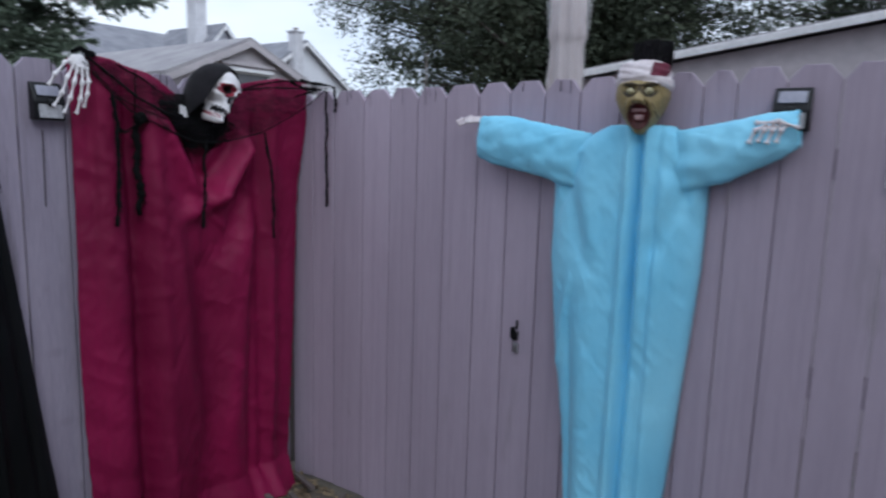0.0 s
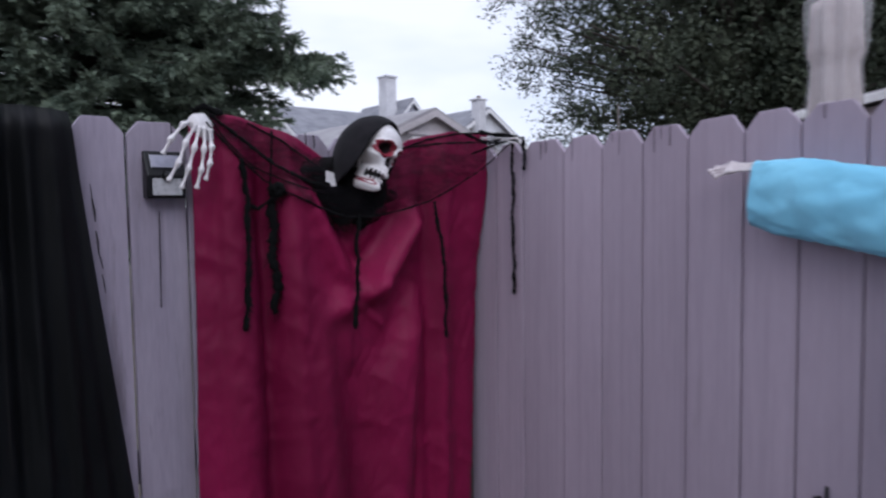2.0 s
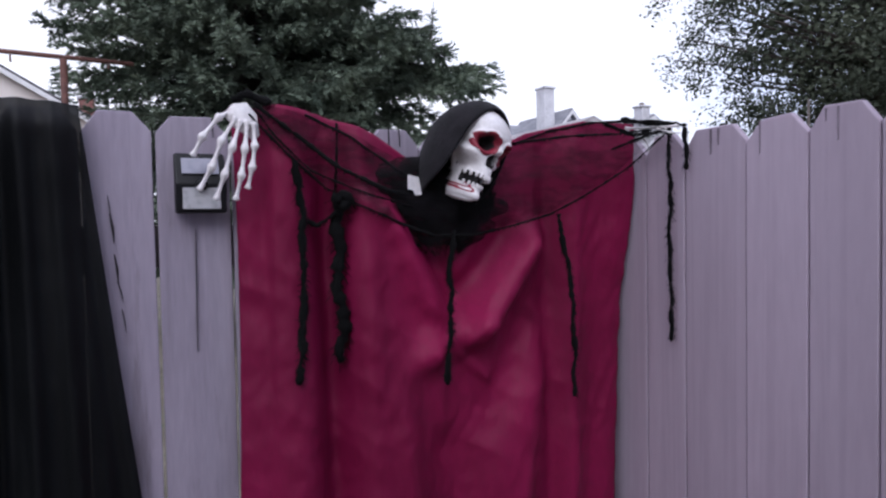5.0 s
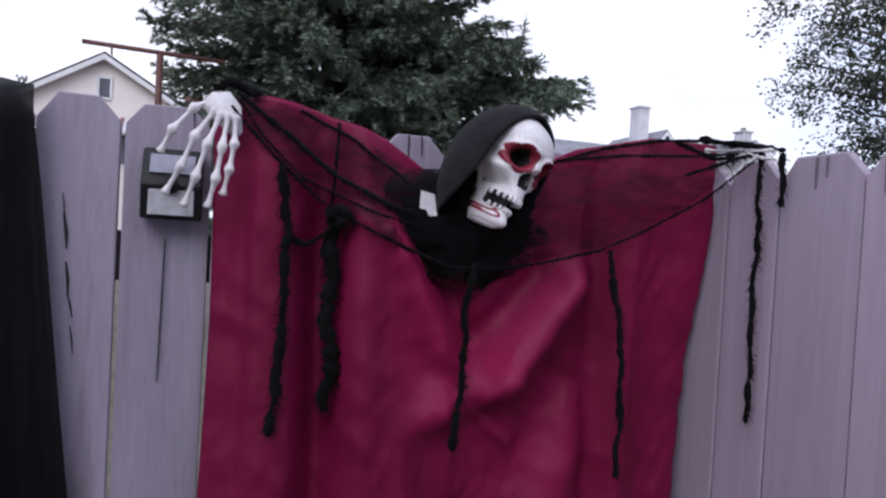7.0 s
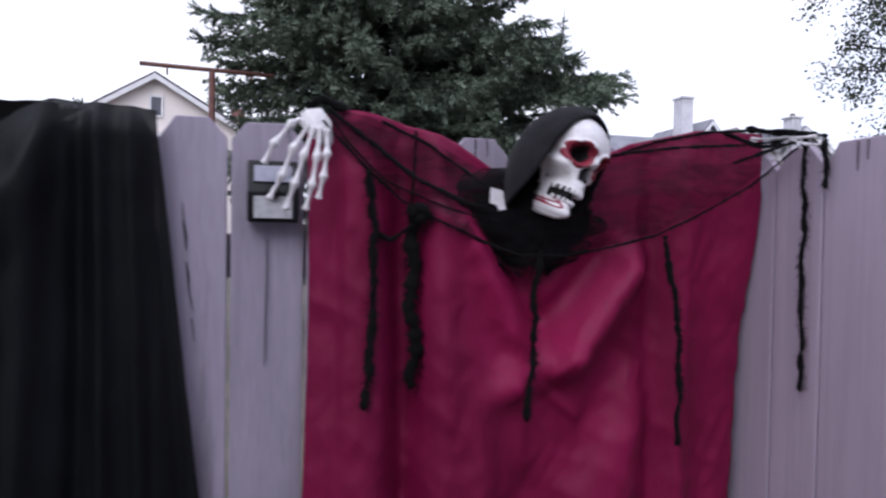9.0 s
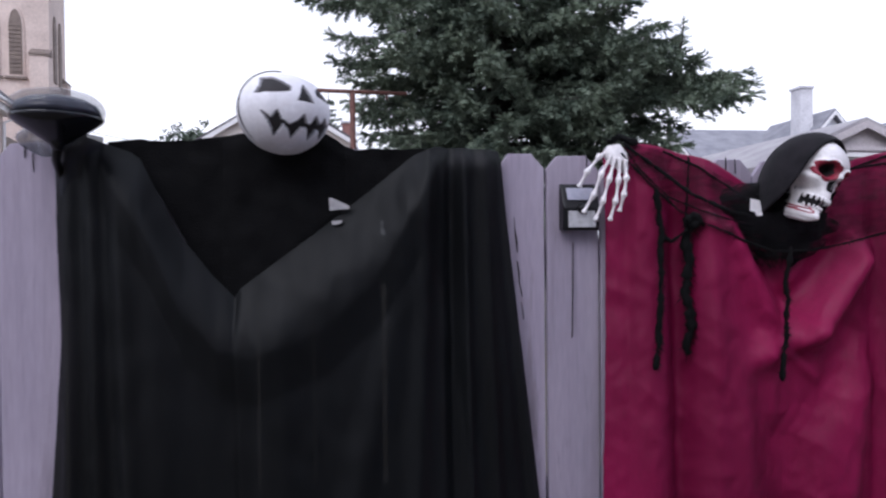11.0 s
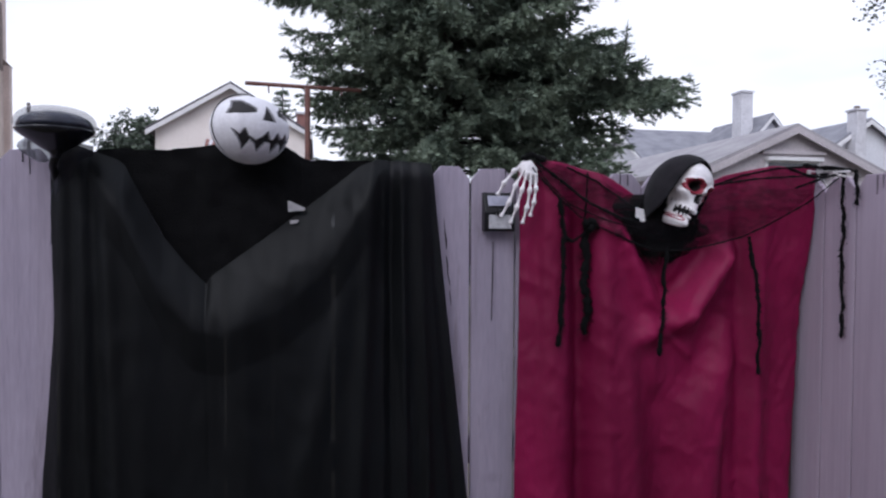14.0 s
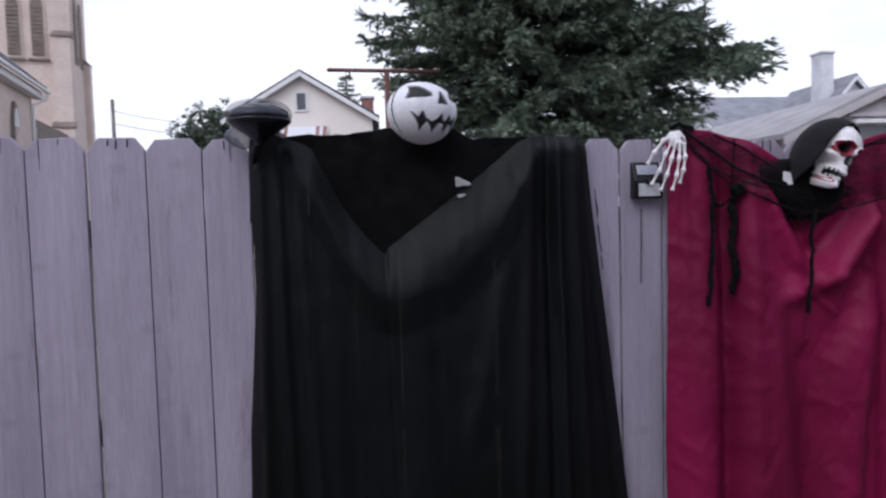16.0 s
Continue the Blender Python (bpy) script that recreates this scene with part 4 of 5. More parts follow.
def strand(name, pts, r, seed, label=""):
    """A ragged twisted strand of gauze, lumpy along its length."""
    rg = random.Random(seed)
    r *= 1.2 if name == "tatter" else 1.0
    path, radii = [], []
    for p, q in zip(pts, pts[1:]):
        n = max(4, int((Vector(q) - Vector(p)).length / 0.010))
        for i in range(n):
            c = Vector(p).lerp(Vector(q), i / n)
            k = len(path) * 0.23
            path.append(c + Vector((noise.noise((k, seed * 3.1, 0)) * r * 0.9, noise.noise((k, 7, seed)) * r * 0.5, 0)))
            radii.append(r * (0.68 + 0.5 * noise.noise((k * 1.7, seed, 5)) + rg.uniform(-0.28, 0.28)))
    path.append(Vector(pts[-1]))
    radii.append(r * 0.4)
    for c in path:
        if 1.48 < c.x < 2.42:
            c.y = min(c.y, cloth_front(c.x, c.z) - r * 0.7 - 0.003)
    if name == "tatter":
        near = min(c.y for c in path)
        for c in path:
            c.y = near
    bm = bmesh.new()
    tube(bm, path, radii, 6, 0.6)
    # frayed threads
    for c in path[1:-1] * 14:
        d = Vector((rg.uniform(-1, 1) * 1.5, rg.uniform(-0.5, 0.2), rg.uniform(-1.6, 0.8))) * (0.0014 + 0.85 * r) * rg.uniform(0.4, 1.2)
        tube(bm, [c, c + d * 0.6, c + d + Vector((0, 0, -0.3 * r))], [0.0010, 0.0008, 0.0004], 3)
    return part(name, bm, BLACK_KNIT, cape, label, smooth=True)


edge = lambda tab, dy: [(x, lerp_table(CAPE_Y, x) + dy, z) for x, z in tab]
strand("hem", edge(UP_EDGE, -0.010)[4:], 0.0040, 1, "twisted black upper edge")
strand("hem", edge(LOW_EDGE, -0.022), 0.0034, 2, "twisted black lower edge")
strand("hem", [(1.515, 2.728, 1.94), (1.60, 2.716, 1.875), (1.70, 2.70, 1.80), (1.80, 2.685, 1.755), (1.86, 2.68, 1.745)], 0.0062, 3, "thick black rolled edge")
strand("hem", [(1.515, 2.73, 1.93), (1.56, 2.722, 1.87), (1.63, 2.715, 1.80), (1.75, 2.705, 1.75), (1.86, 2.69, 1.72)], 0.0024, 4)
strand("hem", [(1.62, 2.725, 1.92), (1.72, 2.712, 1.875), (1.80, 2.70, 1.82), (1.87, 2.69, 1.77)], 0.0042, 5)
strand("hem", [(1.69, 2.72, 1.905), (1.69, 2.722, 1.83), (1.685, 2.725, 1.74)], 0.0035, 6)
strand("hem", [(1.47, 2.735, 1.945), (1.51, 2.728, 1.958), (1.55, 2.735, 1.94)], 0.014, 7, "bunched black cuff")
strand("hem", [(2.40, 2.63, 1.935), (2.45, 2.60, 1.925), (2.475, 2.55, 1.918), (2.482, 2.49, 1.905)], 0.0085, 8, "bunched black cuff")
strand("hem", [(2.10, 2.66, 1.868), (2.25, 2.652, 1.89), (2.40, 2.63, 1.90), (2.46, 2.58, 1.905)], 0.004, 9)
strand("hem", [(2.36, 2.645, 1.925), (2.43, 2.612, 1.895), (2.474, 2.57, 1.900)], 0.0060, 20)
strand("hem", [(2.38, 2.640, 1.86), (2.44, 2.61, 1.885), (2.478, 2.555, 1.905)], 0.0050, 21)
strand("tatter", [(1.592, 2.738, 1.82), (1.607, 2.742, 1.70), (1.604, 2.752, 1.55), (1.598, 2.758, 1.42), (1.588, 2.762, 1.345)], 0.0095, 11, "hanging black gauze strip")
strand("tatter", [(1.672, 2.728, 1.735), (1.690, 2.725, 1.750), (1.715, 2.728, 1.738), (1.692, 2.73, 1.715)], 0.014, 18)
strand("tatter", [(1.690, 2.73, 1.745), (1.688, 2.74, 1.66), (1.690, 2.755, 1.54), (1.692, 2.765, 1.44), (1.690, 2.768, 1.38)], 0.0165, 12, "wide hanging black gauze strip")
strand("tatter", [(1.607, 2.742, 1.70), (1.640, 2.735, 1.682), (1.688, 2.735, 1.715)], 0.006, 13)
strand("tatter", [(1.945, 2.668, 1.665), (1.935, 2.69, 1.58), (1.930, 2.70, 1.45), (1.922, 2.715, 1.312)], 0.0080, 14, "hanging black gauze strip")
strand("tatter", [(2.230, 2.658, 1.70), (2.250, 2.662, 1.60), (2.268, 2.668, 1.52), (2.272, 2.672, 1.38), (2.272, 2.675, 1.242)], 0.0078, 15, "hanging black gauze strip")
strand("tatter", [(2.480, 2.552, 1.91), (2.486, 2.55, 1.75), (2.484, 2.552, 1.60), (2.486, 2.55, 1.48), (2.485, 2.549, 1.378)], 0.0080, 16, "hanging black gauze strip")
strand("tatter", [(2.484, 2.505, 1.90), (2.488, 2.498, 1.86), (2.486, 2.503, 1.80)], 0.0085, 17, "short black gauze strip")
# small flat white patch left of the hood
bm = bmesh.new()
prism([(1.836, 1.792), (1.862, 1.786), (1.869, 1.748), (1.854, 1.745), (1.848, 1.757), (1.835, 1.760)], "y", 2.672, 2.674, bm)
part("tag", bm, BONE, cape, "small white patch beside the hood")


# ---- zombie figure in a blue gown on the gate ----
gown = thing("hospital_gown", "pale blue disposable gown with spread sleeves on the gate", "gown", (2.42, 1.15, 0.2))
GOWN_L = [(0.10, 1.285), (0.6, 1.325), (1.0, 1.38), (1.30, 1.412), (1.57, 1.41), (1.66, 1.36), (1.72, 1.27), (1.765, 1.18)]
GOWN_R = [(0.10, 0.985), (0.6, 0.945), (1.0, 0.915), (1.30, 0.893), (1.57, 0.89), (1.66, 0.93), (1.72, 0.97), (1.765, 1.03)]
GOWN_CREASES = [(1.38, 1.45, 1.30, 1.62, 0.02, 0.012), (0.92, 1.45, 0.99, 1.62, 0.02, 0.012), (1.36, 0.9, 1.31, 1.2, 0.015, -0.012), (1.088, 1.72, 1.095, 0.15, 0.012, 0.032), (1.118, 1.70, 1.128, 0.2, 0.015, -0.022), (1.062, 1.70, 1.060, 0.2, 0.015, -0.016), (1.030, 1.66, 1.030, 0.2, 0.010, 0.008), (1.25, 1.6, 1.22, 0.2, 0.05, -0.02), (1.0, 1.6, 1.02, 0.2, 0.04, -0.02), (1.33, 1.55, 1.25, 1.30, 0.03, 0.014),
                (0.95, 1.55, 1.02, 1.35, 0.03, 0.014), (1.30, 1.0, 1.27, 0.3, 0.02, 0.02), (1.06, 1.0, 1.05, 0.2, 0.02, 0.022)]


def gown_point(u, v):
    z = 1.748 + (0.10 - 1.748) * v
    yl, yr = lerp_table(GOWN_L, z), lerp_table(GOWN_R, z)
    y = yl + (yr - yl) * u
    x = 2.488 - 0.095 * math.sqrt(max(0.0, 1 - (2 * u - 1) ** 2)) ** 0.8
    for c in GOWN_CREASES:
        x += crease(y, z, *c)
    x += 0.006 * noise.noise((y * 9, z * 2, 2)) + 0.0070 * abs(noise.noise((y * 11 + z * 3, z * 7, 3))) + 0.004 * abs(noise.noise((y * 16 - z * 12, z * 8, 8))) + 0.003 * abs(noise.noise((y * 34 - z * 5, z * 22, 5)))
    return (min(x, 2.497), y, z)


part("body", sheet(gown_point, 130, 220), BLUE_GOWN, gown, smooth=True, thick=0.0015)


def sleeve(stations):
    """Stations: y, top z, bottom z, depth."""
    def pt(u, v):
        k = v * (len(stations) - 1)
        i = min(int(k), len(stations) - 2)
        f = k - i
        y, t, b, d = [p + (q - p) * f for p, q in zip(stations[i], stations[i + 1])]
        a = 2 * math.pi * u
        w = 1 + 0.06 * noise.noise((math.cos(a) * 2, v * 5, math.sin(a) * 2)) - 0.07 * abs(noise.noise((math.cos(a) * 3 + v * 5, v * 11, math.sin(a) * 3))) - 0.05 * abs(noise.noise((math.cos(a) * 6 - v * 8, v * 18, math.sin(a) * 6)))
        z = (t + b) / 2 + (t - b) / 2 * math.sin(a) * w
        return (min(2.497, 2.450 - d * math.cos(a) * w - 0.012 + 0.008 * noise.noise((y * 20, z * 20, 1))), y + (0.05 if y > 1.1 else -0.05) * 0.12 * (1 - math.sin(a)), z)
    return sheet(pt, 64, 64, True)


part("sleeve", sleeve([(1.695, 1.780, 1.625, 0.030), (1.64, 1.782, 1.605, 0.038), (1.55, 1.775, 1.590, 0.042), (1.45, 1.755, 1.570, 0.044), (1.36, 1.738, 1.545, 0.034), (1.27, 1.725, 1.53, 0.012)]), BLUE_GOWN, gown, "wide blue sleeve", smooth=True, thick=0.0015)
part("sleeve", sleeve([(0.655, 1.795, 1.690, 0.028), (0.70, 1.79, 1.655, 0.036), (0.76, 1.78, 1.625, 0.042), (0.85, 1.76, 1.575, 0.044), (0.94, 1.742, 1.55, 0.034), (1.02, 1.73, 1.53, 0.012)]), BLUE_GOWN, gown, "wide blue sleeve", smooth=True, thick=0.0015)

HEAD_AT = Matrix.Translation((2.405, 1.092, 1.831)) @ pose(0, 0, 0, 0, 0, -80)


def zombie_head(bm, m, wrapped):
    """The face, or the bandage wound round its brow."""
    nu, nv = 170, 130
    rows, tag, wrap = [], {}, {}
    for j in range(nv + 1):
        el = math.pi * (j / nv - 0.5)
        row = []
        for i in range(nu):
            az = 2 * math.pi * i / nu
            a, f, b = math.cos(el) * math.sin(az), math.cos(el) * math.cos(az), math.sin(el)
            push, kind = 0.0, 0
            if f > 0:
                aa = abs(a)
                e = math.hypot((aa - 0.34) / 0.16, (b - 0.13) / 0.085)
                ang = math.atan2(b - 0.12, aa - 0.34)
                push += 0.010 * math.exp(-e * e * 1.6) - 0.007 * math.exp(-((e - 1.15) / 0.25) ** 2)
                kind = 2 if e < 0.30 or 0.88 < e < 1.06 else 9 if e <= 0.88 else 8 if e < 1.28 or abs(e - 1.62) < 0.12 and math.sin(ang) < 0.1 else 0
                brow = b - 0.27 - 0.04 * aa
                push += 0.010 * math.exp(-(brow / 0.06) ** 2 - ((aa - 0.35) / 0.3) ** 2)
                if abs(brow + 0.015) < 0.025 and 0.10 < aa < 0.60:
                    kind = 8
                if abs(a) < 0.09 and abs(aa - 0.045) < 0.018 and 0.12 < b < 0.30:
                    kind = 8
                push += 0.030 * math.exp(-(a / 0.16) ** 2 - ((b + 0.07) / 0.13) ** 2) + 0.012 * math.exp(-((aa - 0.13) / 0.07) ** 2 - ((b + 0.12) / 0.06) ** 2)
                if math.hypot((aa - 0.09) / 0.05, (b + 0.18) / 0.03) < 1:
                    kind = 2
                fold = aa - 0.20 - 0.75 * (-0.08 - b)
                if abs(fold) < 0.022 and -0.52 < b < -0.06:
                    push, kind = push - 0.004, 8
                push += 0.007 * math.exp(-((fold - 0.14) / 0.10) ** 2 - ((b + 0.20) / 0.16) ** 2)
                if abs(fold - 0.22) < 0.022 and -0.55 < b < -0.15:
                    kind = 8
                mo = math.hypot(a / (0.42 - 0.16 * (b + 0.5)), (b + 0.50) / 0.29)
                if mo < 1:
                    push, kind = push - 0.014, 4
                    if aa < 0.24 and -0.68 < b < -0.56:
                        push, kind = push + 0.008, 7
                elif mo < 1.12:
                    push, kind = push + 0.006, 5
                push += 0.008 * math.exp(-(a / 0.3) ** 2 - ((b + 0.90) / 0.08) ** 2)
            if b > 0.38 - 0.05 * a - 0.16 * a * a:
                push, kind = push + 0.010 * min(1.0, (b - 0.38 + 0.05 * a + 0.16 * a * a) / 0.06) + 0.0015 * math.sin(b * 40 + a * 6), 3
                if 0.30 < a < 0.80 and f > 0 and 0.46 < b < 0.78:
                    kind = 6
            w = 1 - 0.34 * max(0.0, -b)
            d = Vector((a, -f, b)).normalized()
            # the bandage sits square and flat-topped
            w *= 1 + 0.55 * max(0.0, b - 0.45)
            top = min(b, 0.74 + 0.40 * (b - 0.74))
            v = bm.verts.new(m @ (Vector((0.083 * a * w, -0.078 * f, 0.124 * top if b > 0 else 0.112 * b)) + d * push))
            tag[v], wrap[v] = kind, b > 0.38 - 0.05 * a - 0.16 * a * a
            row.append(v)
        rows.append(row)
    for j in range(nv):
        for i in range(nu):
            q = (rows[j][i], rows[j][(i + 1) % nu], rows[j + 1][(i + 1) % nu], rows[j + 1][i])
            if any(wrap[v] for v in q) != wrapped:
                continue
            fc = bm.faces.new(q)
            fc.material_index = sorted(tag[v] for v in q)[2]
            fc.smooth = True
    bmesh.ops.delete(bm, geom=[v for v in bm.verts if not v.link_faces], context="VERTS")
    if wrapped:
        return
    for k in range(5):
        tube(bm, [m @ Vector((0.0085 * (k - 2), -0.0665 + 0.0012 * abs(k - 2), z)) for z in (-0.036, -0.041, -0.0465)], [0.0040, 0.0042, 0.0025], 6)
    for fc in bm.faces:
        if not fc.smooth:
            fc.material_index = 7


ZOMBIE_PAINTS = [GREEN_RUBBER, RED_INK, BLACK_INK, CREAM_LATEX, MOUTH_RED, LIP_BROWN, PATCH_RED, PINK_LATEX, WRINKLE, EYE_PALE]
zombie = thing("zombie_mask", "olive rubber zombie mask with bandage and black hair", "mask", (2.405, 1.092, 1.72))
bm = bmesh.new()
zombie_head(bm, HEAD_AT, False)
part("face", bm, ZOMBIE_PAINTS, zombie, "wrinkled olive rubber face with open mouth")
bm = bmesh.new()
zombie_head(bm, HEAD_AT, True)
part("bandage", bm, ZOMBIE_PAINTS, zombie, "white bandage with a dark red stain")
bm = bmesh.new()
# black tuft standing on the cap
rg = random.Random(9)
for k in range(3000):
    a, r = rg.uniform(0, 2 * math.pi), 0.052 * math.sqrt(rg.random())
    b = Vector((2.430 + 0.8 * r * math.cos(a), 1.076 + r * math.sin(a), 1.905))
    t = b + Vector((rg.uniform(-0.010, 0.010), rg.uniform(-0.010, 0.010), rg.uniform(0.060, 0.110) - 0.25 * r))
    s = Vector((0, 0.004, 0)) if k % 2 else Vector((0.004, 0, 0))
    bm.faces.new([bm.verts.new(p) for p in (b - s, b + s, t + s * 0.6, t - s * 0.6)])
part("hair", bm, HOOD_BLACK, zombie, "upright black hair tuft")

bm = bmesh.new()
for k in range(4):
    finger(bm, [(2.455, 1.70, 1.772 - 0.004 * k), (2.450 - 0.006 * k, 1.76, 1.776 - 0.006 * k), (2.446 - 0.008 * k, 1.815 - 0.012 * abs(k - 1), 1.768 - 0.008 * k)], 0.0055)
tagged(part("rubber_hand", bm, CREAM_LATEX, smooth=True), "pale rubber hand at the blue cuff", "rubber hand", "rubber hand props")
bm = bmesh.new()
for k in range(4):
    finger(bm, [(2.404, 0.675 + 0.018 * k, 1.752), (2.394, 0.690 + 0.022 * k, 1.735), (2.390, 0.700 + 0.024 * k, 1.700 - 0.004 * (k % 2))], 0.0062)
finger(bm, [(2.41, 0.76, 1.755), (2.40, 0.70, 1.76), (2.398, 0.645, 1.742)], 0.006)
tagged(part("rubber_hand", bm, CREAM_LATEX, smooth=True), "pale rubber hand drooping over the blue sleeve", "rubber hand", "rubber hand props")


# ---- white notice board at the end of the fence ----
tagged(part("notice_board", cube(FENCE_X - 0.014, FENCE_X - 0.003, 0.18, 0.432, 1.585, 1.75), WHITE_TRIM, bevel=0.003), "plain white board fixed on the fence", "sign")

# ---- closed garden umbrella in a clear cover ----
umb = thing("patio_umbrella", "closed beige patio umbrella in a clear plastic cover", "umbrella", (3.96, 2.09, 0))
UX, UY = 3.96, 2.09


def folds_point(u, v):
    a = 2 * math.pi * u
    z = 1.15 + 1.40 * v
    r = lerp_table([(0, 0.10), (0.45, 0.092), (0.70, 0.086), (0.80, 0.080), (0.812, 0.094), (0.86, 0.090), (0.95, 0.086), (0.985, 0.082), (0.995, 0.076), (1.0, 0.02)], v) * (1 + 0.20 * math.sin(8 * a + 2.5 * v) + 0.06 * noise.noise((math.cos(a) * 2, math.sin(a) * 2, v * 14)) + 0.05 * noise.noise((u * 12, v * 9, 3)))
    return (UX + r * math.cos(a), UY + r * math.sin(a), z)


def cover_point(u, v):
    a = 2 * math.pi * u
    z = 1.05 + 1.51 * v
    r = lerp_table([(0, 0.125), (0.5, 0.112), (0.80, 0.104), (0.84, 0.118), (0.97, 0.128), (0.992, 0.120), (1.0, 0.03)], v) * (1 + 0.07 * noise.noise((math.cos(a) * 3, math.sin(a) * 3, v * 7)) + 0.04 * math.sin(5 * a + 8 * v))
    return (UX + r * math.cos(a), UY + r * math.sin(a), z)


part("canopy", sheet(folds_point, 96, 40, True), UMBRELLA, umb, "folded beige canvas", smooth=True)
part("cover", sheet(cover_point, 60, 50, True), CLEAR_FILM, umb, "clear plastic cover", smooth=True)
bm = bmesh.new()
tube(bm, [(UX, UY, 0.05), (UX, UY, 2.54)], 0.019, 12)
part("pole", bm, STEEL, umb, smooth=True)
part("base", lathe([(0.23, 0.0), (0.23, 0.05), (0.05, 0.075), (0.035, 0.30), (0.03, 0.30)], UX, UY), BLACK_PLASTIC, umb, smooth=True)

# ---- low garage behind the gate ----
gar = thing("garage", "low mauve garage with a white-edged sloping roof", "garage", (5.6, -1.0, 0))
G0, G1 = 4.62, 7.6
rake = lambda y: 2.160 + (2.45 - y) * 0.142
part("wall", prism([(2.36, 0.0), (2.36, rake(2.36) - 0.05), (-4.0, rake(-4.0) - 0.05), (-4.0, 0.0)], "x", G0 + 0.02, G1), SHED_WALL, gar, "plain grey wall")
part("roof", prism([(2.50, rake(2.5) - 0.02), (2.50, rake(2.5) + 0.012), (-4.1, rake(-4.1) + 0.012), (-4.1, rake(-4.1) - 0.02)], "x", G0 - 0.06, G1 + 0.1), ROOF_LIGHT, gar)
part("fascia", prism([(2.50, rake(2.5) - 0.045), (2.50, rake(2.5) + 0.0), (-4.1, rake(-4.1) + 0.0), (-4.1, rake(-4.1) - 0.045)], "x", G0 - 0.085, G0 - 0.062), WHITE_TRIM, gar, "white rake board", bevel=0.004)


# ---- trees ----
def needle_soup(centres, dirs, lens, rg, width=0.016):
    """Sprays of needle tufts: flat pointed blades along short twigs."""
    verts, faces = [], []
    for c, d, ln in zip(centres, dirs, lens):
        side = Vector((-d.y, d.x, 0.0))
        side = side.normalized() if side.length > 1e-4 else Vector((1, 0, 0))
        up = side.cross(d).normalized()
        n = max(5, int(ln / 0.030))
        for i in range(n):
            s = i / n
            p = c + d * (ln * s) + Vector((0, 0, -0.12 * ln * s * s))
            for sg in (-1, 1):
                q = (d * rg.uniform(0.5, 1.0) + side * sg * rg.uniform(0.5, 1.0) + up * rg.uniform(-0.7, 0.35)).normalized()
                l2 = rg.uniform(0.07, 0.13) * (1 - 0.35 * s)
                w = (q.cross(Vector((rg.uniform(-1, 1), rg.uniform(-1, 1), rg.uniform(-1, 1))))).normalized() * width * 0.5
                k = len(verts)
                verts += [p - w, p + w, p + q * l2]
                faces.append((k, k + 1, k + 2))
    return verts, faces


def spruce(name, x, y, height, reach, profile, seed, label, extra=(), low=1.3):
    rg = random.Random(seed)
    t = thing(name, label, "spruce tree", (x, y, 0), "trees")
    bm = bmesh.new()
    tube(bm, [(x, y, -0.1), (x + 0.03, y, height * 0.35), (x - 0.02, y + 0.03, height * 0.7), (x, y, height)], [0.24, 0.19, 0.10, 0.015], 12)
    limbs = []
    z = low
    while z < height - 0.4:
        ln = reach * max(0.06, lerp_table(profile, z))
        n = max(5, int(15 * min(1.0, ln / 2.6))) if z < 8 else 6
        a0 = rg.uniform(0, 6.28)
        for k in range(n):
            a = a0 + 2 * math.pi * k / n + rg.uniform(-0.3, 0.3)
            if math.sin(a) > 0.35 and k % 2:
                continue
            limbs.append((z + rg.uniform(-0.25, 0.25), a, ln * rg.uniform(0.55, 1.08)))
        z += 0.27 if z < 8 else 0.5
    limbs += list(extra)
    cs, ds, ls = [], [], []
    for z, a, ln in limbs:
        d = Vector((math.cos(a), math.sin(a), 0))
        pts = []
        for i in range(7):
            s = i / 6
            pts.append(Vector((x, y, z)) + d * (ln * s) + Vector((0, 0, ln * (0.12 * s - 0.40 * s * s + 0.22 * s ** 4))))
        tube(bm, pts, [0.026 * (1 - 0.85 * i / 6) * (0.5 + ln / 5) for i in range(7)], 4)
        side = Vector((-d.y, d.x, 0))
        steps = max(4, int(ln / 0.13))
        fat = rg.uniform(0.75, 1.25)
        for i in range(steps):
            s = 0.22 + 0.78 * i / steps
            k = min(int(s * 6), 5)
            p = pts[k].lerp(pts[k + 1], s * 6 - k)
            lump = 0.65 + 0.9 * max(0.0, noise.noise((p.x * 1.9, p.y * 1.9, p.z * 1.9)) + 0.35)
            for sg in (-1, 1):
                l2 = rg.uniform(0.22, 0.42) * fat * lump * (1.15 - 0.5 * s) * (0.55 + 0.45 * min(1, ln / 2))
                v = (d * rg.uniform(0.4, 1.0) + side * sg * rg.uniform(0.3, 1.0) + Vector((0, 0, rg.uniform(-0.8, 0.25)))).normalized()
                cs.append(p), ds.append(v), ls.append(l2)
                for _ in range(3):
                    q = rg.uniform(0.1, 1.0)
                    cs.append(p + v * (l2 * q))
                    ds.append((v * 0.6 + d * 0.3 + Vector((rg.uniform(-0.7, 0.7), rg.uniform(-0.7, 0.7), rg.choice((-1.3, -0.8, -0.3, 0.25))))).normalized())
                    ls.append(l2 * rg.uniform(0.35, 0.75))
        for _ in range(5):
            cs.append(pts[-1]), ds.append((d + Vector((rg.uniform(-0.7, 0.7), rg.uniform(-0.7, 0.7), rg.uniform(-0.4, 0.5)))).normalized()), ls.append(0.24)
    part("trunk", bm, BARK, t, "dark scaly trunk with drooping limbs", smooth=True)
    vs, fs = needle_soup(cs, ds, ls, rg, 0.030)
    mesh_soup("crown", vs, fs, SPRUCE, t, "dense blue-green drooping needle sprays", "stuff")
    return t


